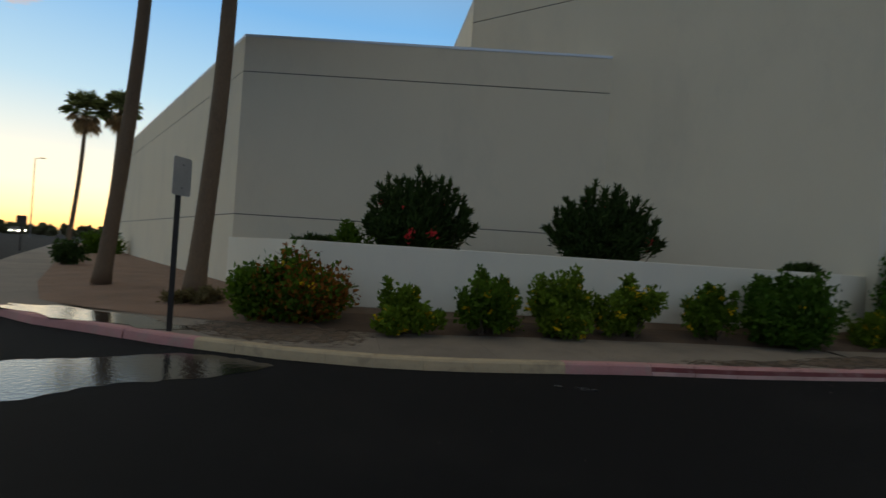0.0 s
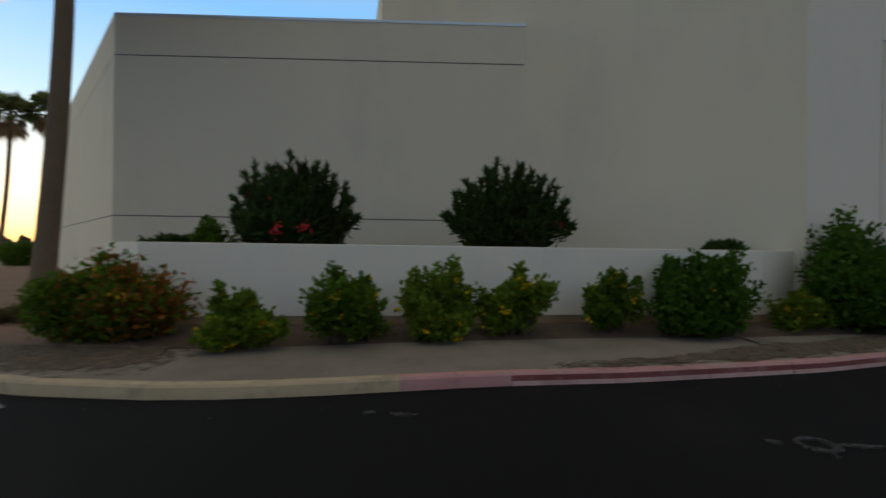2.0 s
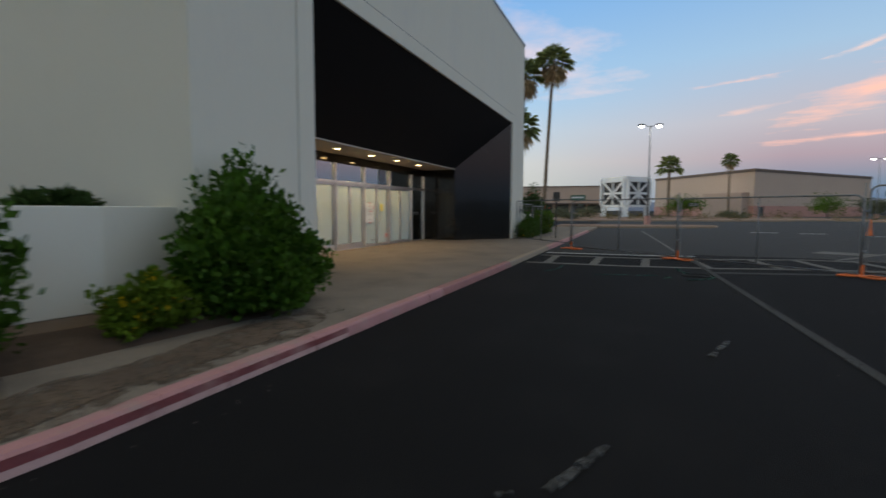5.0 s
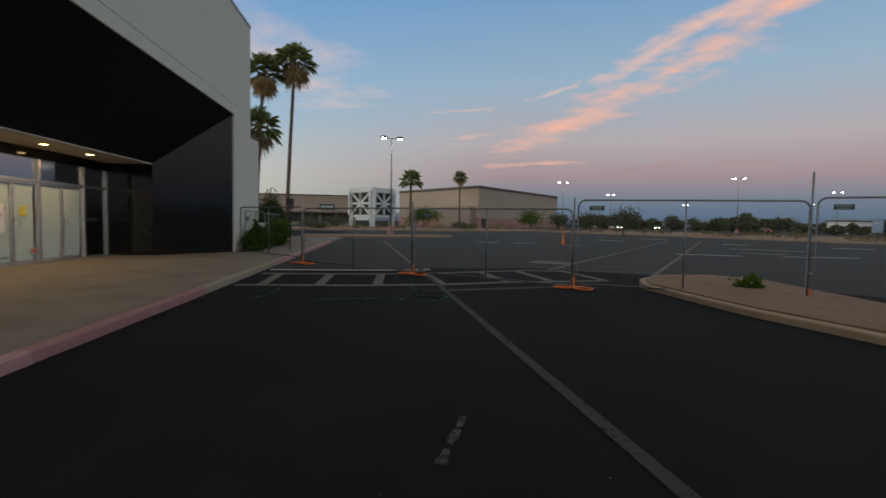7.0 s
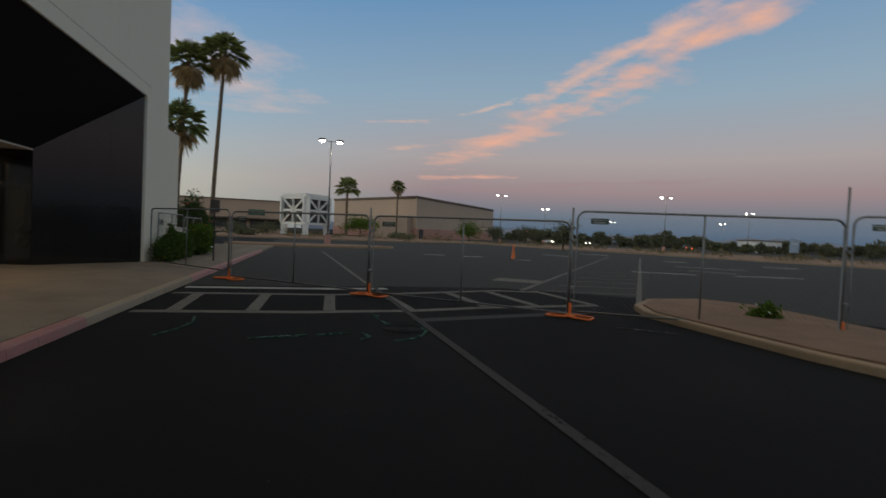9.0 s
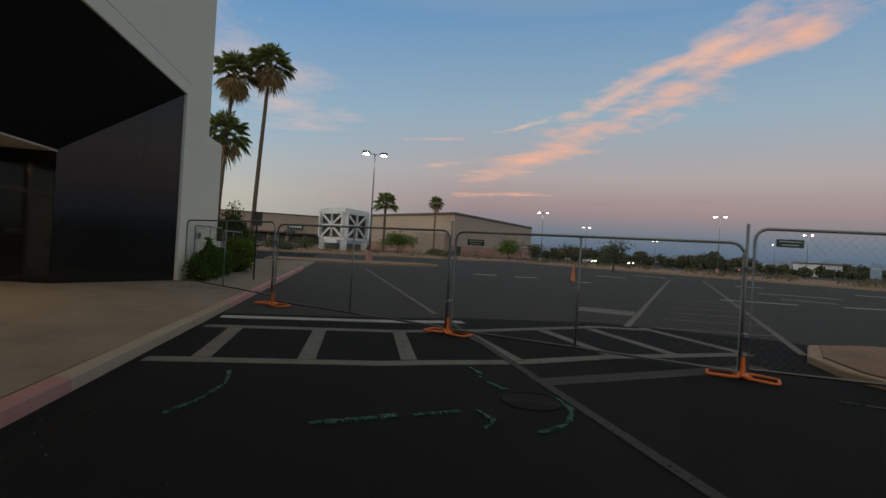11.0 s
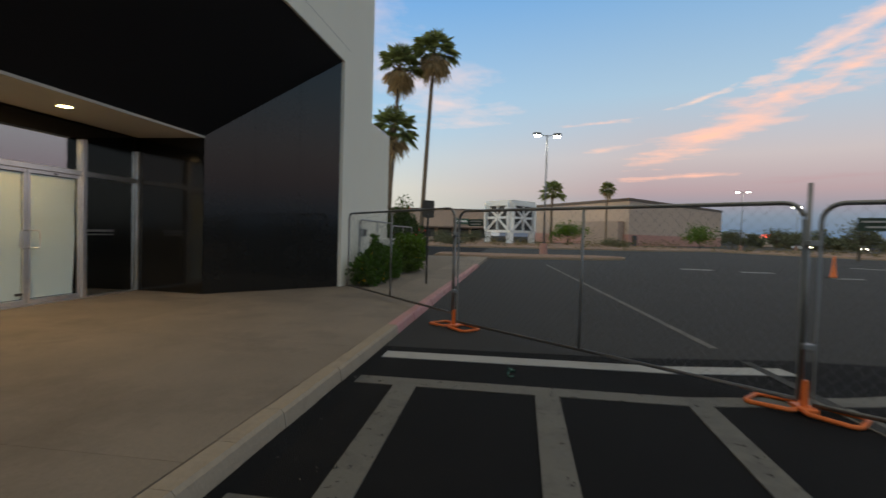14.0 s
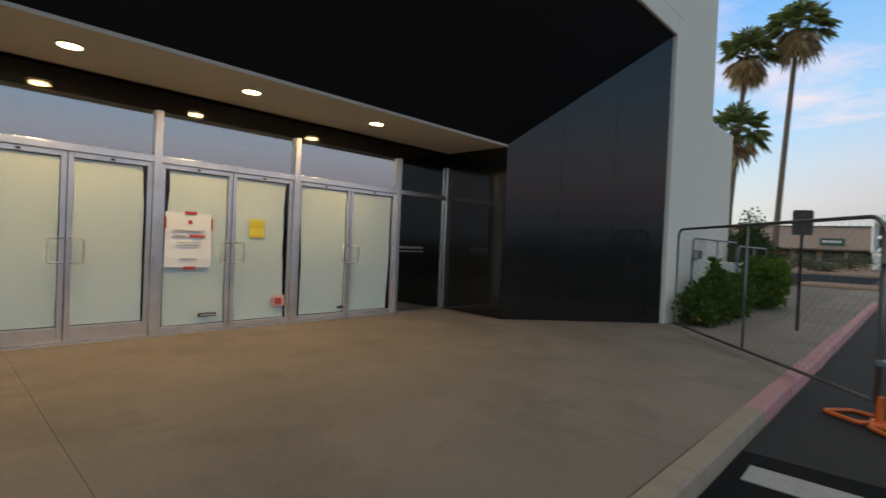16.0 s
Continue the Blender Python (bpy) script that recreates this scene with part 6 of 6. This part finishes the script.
GR = "green sprayed survey mark on the asphalt"
scribble("road_marking", [(22.8, 6.8), (22.3, 6.72), (21.95, 6.78)], 0.045, "green_spray", GR)
scribble("road_marking", [(21.85, 6.8), (21.4, 6.98)], 0.045, "green_spray", GR)
scribble("road_marking", [(23.2, 4.0), (22.9, 3.92), (22.6, 3.98), (22.15, 3.82)], 0.07, "green_spray", GR)
scribble("road_marking", [(21.9, 3.35), (21.5, 3.35), (21.1, 3.57), (20.9, 3.9)], 0.06, "green_spray", GR)
scribble("road_marking", [(21.45, 4.3), (21.2, 4.22), (21.0, 4.36)], 0.06, "green_spray", GR)
scribble("road_marking", [(21.45, 4.5), (21.35, 4.9), (21.3, 5.2), (21.2, 5.55), (21.15, 5.8)], 0.08, "green_spray", GR)
scribble("road_marking", [(26.5, 6.38), (26.36, 6.3), (26.3, 6.37), (26.12, 6.33)], 0.05, "green_spray", GR)
loop = [(8.5 + 0.13 * math.cos(k * math.tau / 9), 6.5 + 0.14 * math.sin(k * math.tau / 9)) for k in range(10)]
for pts in ([(11.82, 5.33), (11.97, 5.26), (12.3, 5.13), (12.42, 5.08)], [(11.68, 5.56), (11.72, 5.5)], [(14.85, 4.2), (15.55, 3.95)], loop, [(8.2, 6.66), (8.36, 6.58)], [(8.64, 6.44), (8.95, 6.3)], [(8.4, 6.3), (8.42, 6.38)], [(5.4, 8.3), (5.44, 8.27)], [(5.6, 8.2), (5.78, 8.1)], [(21.2, -0.8), (21.8, -0.1)]):
    scribble("road_marking", pts, 0.07, "pale_spray", "pale sprayed survey mark on the asphalt")

# manhole cover: rim, plate, raised rings
mh = thing("manhole_cover", (21.78, 3.66, 0.0), "round cast-iron manhole cover with raised rings", "manhole cover")
c0 = (21.78, 3.66)
ring = lambda r, z: [(c0[0] + r * math.cos(k * math.tau / 36), c0[1] + r * math.sin(k * math.tau / 36), z) for k in range(36)]
Shape().tube(ring(0.30, 0.003), 0.014, 6, closed=True).make("rim", "iron", mh, smooth=True)
Shape().disc(c0, 0.285, -0.01, 0.005, 36).make("plate", "iron", mh)
for r in (0.06, 0.11, 0.16, 0.21, 0.255):
    Shape().tube(ring(r, 0.004), 0.006, 5, closed=True).make("raised_ring", "iron", mh, smooth=True)

# grit and pale pebbles washed along the gutter and scattered over the asphalt
grit = Shape()
rg = random.Random(77)
gutter = along(KERB[:12], 0.14)
for k in range(520):
    p = rg.choice(gutter)
    far = abs(rg.gauss(0, 0.35)) + 0.03 if k % 4 else rg.uniform(0.3, 5.0)
    r = rg.uniform(0.003, 0.008) * (1.6 if k % 23 == 0 else 1.0)
    x, y = p.x + rg.uniform(-0.1, 0.1), p.y - far
    pts = [(x + r * rg.uniform(0.7, 1.3) * math.cos(a), y + r * rg.uniform(0.7, 1.3) * math.sin(a), 0.0) for a in (0.3, 1.6, 2.8, 4.1, 5.3)]
    grit.add(pts + [(x, y, r * 0.9)], [(j, (j + 1) % 5, 5) for j in range(5)])
tagged(grit.make("gutter_grit", "pebble"), "pale grit and small pebbles scattered on the asphalt", "grit", "", "stuff")

# the far side of the lot stands two degrees round from the entrance front
ROUND = Matrix.Translation((18, 6, 0)) @ Matrix.Rotation(radians(1.9), 4, "Z") @ Matrix.Translation((-18, -6, 0))
for ob in list(scene.objects):
    if ob.parent or ob.type not in ("MESH", "EMPTY") or ob.name in ("ground", "pavement_bed"):
        continue
    mid = ob.matrix_basis.translation if ob.type == "EMPTY" else sum((Vector(q) for q in ob.bound_box), Vector()) / 8
    if mid.x > 70 or (mid.x > 38.2 and mid.y < 9):
        ob.matrix_basis = ROUND @ ob.matrix_basis

# ---------------------------------------------------------------- kerb stones
kerb = Shape().box(52.2, 7.9, -0.1, 52.4, 8.0, 0.1)
kerb = fixed(kerb.make("kerb", "joint"), "painted concrete kerb, partly cream and partly faded red", "kerb")
kp = along(KERB, 0.6)
for i, (a, b) in enumerate(zip(kp, kp[1:])):
    if (b - a).length < 0.05:
        continue
    x = (a.x + b.x) / 2
    colour = "kerb_pink" if x < 1.2 else "kerb_cream" if x < 5.62 else "kerb_pink" if x < 6.95 else "kerb_maroon" if x < 14.2 else "kerb_pink" if x < 17.0 else "kerb_faded" if x < 22.0 else "kerb_tan" if x < 28.2 else "kerb_pink" if x < 44 else "concrete"
    if x < -3.2:
        colour = "concrete"
    d = (b - a).normalized()
    n = Vector((d.y, -d.x, 0))
    wear = n * (0.012 * noise.noise((a.x * 2.3, a.y * 2.3, 1.0)))
    a2, b2 = a + d * 0.002 + wear, b - d * 0.002 + wear
    prof = [(0.0, -0.05), (0.0, 0.0), (0.006, 0.05), (0.018, ZP - 0.02), (0.04, ZP + 0.004), (0.17, ZP + 0.004), (0.17, -0.05)]
    m_ = len(prof)
    vs = [tuple(p + n * o + Vector((0, 0, z))) for p in (a2, b2) for o, z in prof]
    stone = Shape().add(vs, [tuple(range(m_)), tuple(range(m_, 2 * m_))[::-1], *[(j, m_ + j, m_ + (j + 1) % m_, (j + 1) % m_) for j in range(m_)]])
    if colour == "kerb_maroon":
        st = stone.make("kerb_stone", "kerb_maroon", kerb)
        st.data.materials.append(M["kerb_pink"])
        st.data.materials.append(M["kerb_worn"])
        for f in st.data.polygons:
            mid = f.center.z
            f.material_index = 1 if abs(f.normal.z) > 0.45 else 2 if mid < 0.045 else 0
    else:
        stone.make("kerb_stone", colour, kerb)

# ---------------------------------------------------------------- pavement slabs
pv = Shape().box(14.4, 8.1, 0.0, 52, 8.2, 0.05)
pave = fixed(pv.make("pavement", "joint"), "grey-brown broom-finished concrete pavement slabs", "pavement")


def slab(poly):
    cx, cy = sum(p[0] for p in poly) / len(poly), sum(p[1] for p in poly) / len(poly)
    ins = []
    for p in poly:
        d = math.hypot(p[0] - cx, p[1] - cy)
        k = (d - 0.002) / d
        ins.append((cx + (p[0] - cx) * k, cy + (p[1] - cy) * k))
    Shape().prism(ins, 0.02, ZP).make("slab", "concrete", pave)


kin = along(offset(KERB[3:], 0.175), 1.5)
nk = len(kin)
bl = [Vector((*p, 0)) for p in BACK]
total = [0.0]
for a, b in zip(bl, bl[1:]):
    total.append(total[-1] + (b - a).length)


def back_point(p):
    """The nearest point of the pavement's back edge."""
    best = None
    for a, b in zip(bl, bl[1:]):
        f = max(0.0, min(1.0, (p - a).dot(b - a) / (b - a).length_squared))
        q = a + (b - a) * f
        if best is None or (q - p).length < (best - p).length:
            best = q
    return best


pairs = [(p, back_point(p)) for p in kin]
for (a, a2), (b, b2) in zip(pairs, pairs[1:]):
    if (a2 - b2).length < 0.02:
        slab([(a.x, a.y), (b.x, b.y), (a2.x, a2.y)])
    else:
        slab([(a.x, a.y), (b.x, b.y), (b2.x, b2.y), (a2.x, a2.y)])
slab([(11.0, 8.21), (14.35, 8.2), (14.35, 9.25), (11.65, 9.70)])
x = 14.35
while x < 51:
    x1 = min(x + 3.05, 52)
    ymid = 9.3 if x < 32 else 9.15
    slab([(x, 8.2 - 0.0043 * (x - 14)), (x1, 8.2 - 0.0043 * (x1 - 14)), (x1, ymid), (x, ymid)])
    if x1 < 33.5:
        slab([(x, ymid), (x1, ymid), (x1, 11.6), (x, 11.6)])
    if 16 < x and x1 < 34:
        slab([(x, 11.6), (x1, 11.6), (x1, YG - 0.02), (x, YG - 0.02)])
    x = x1
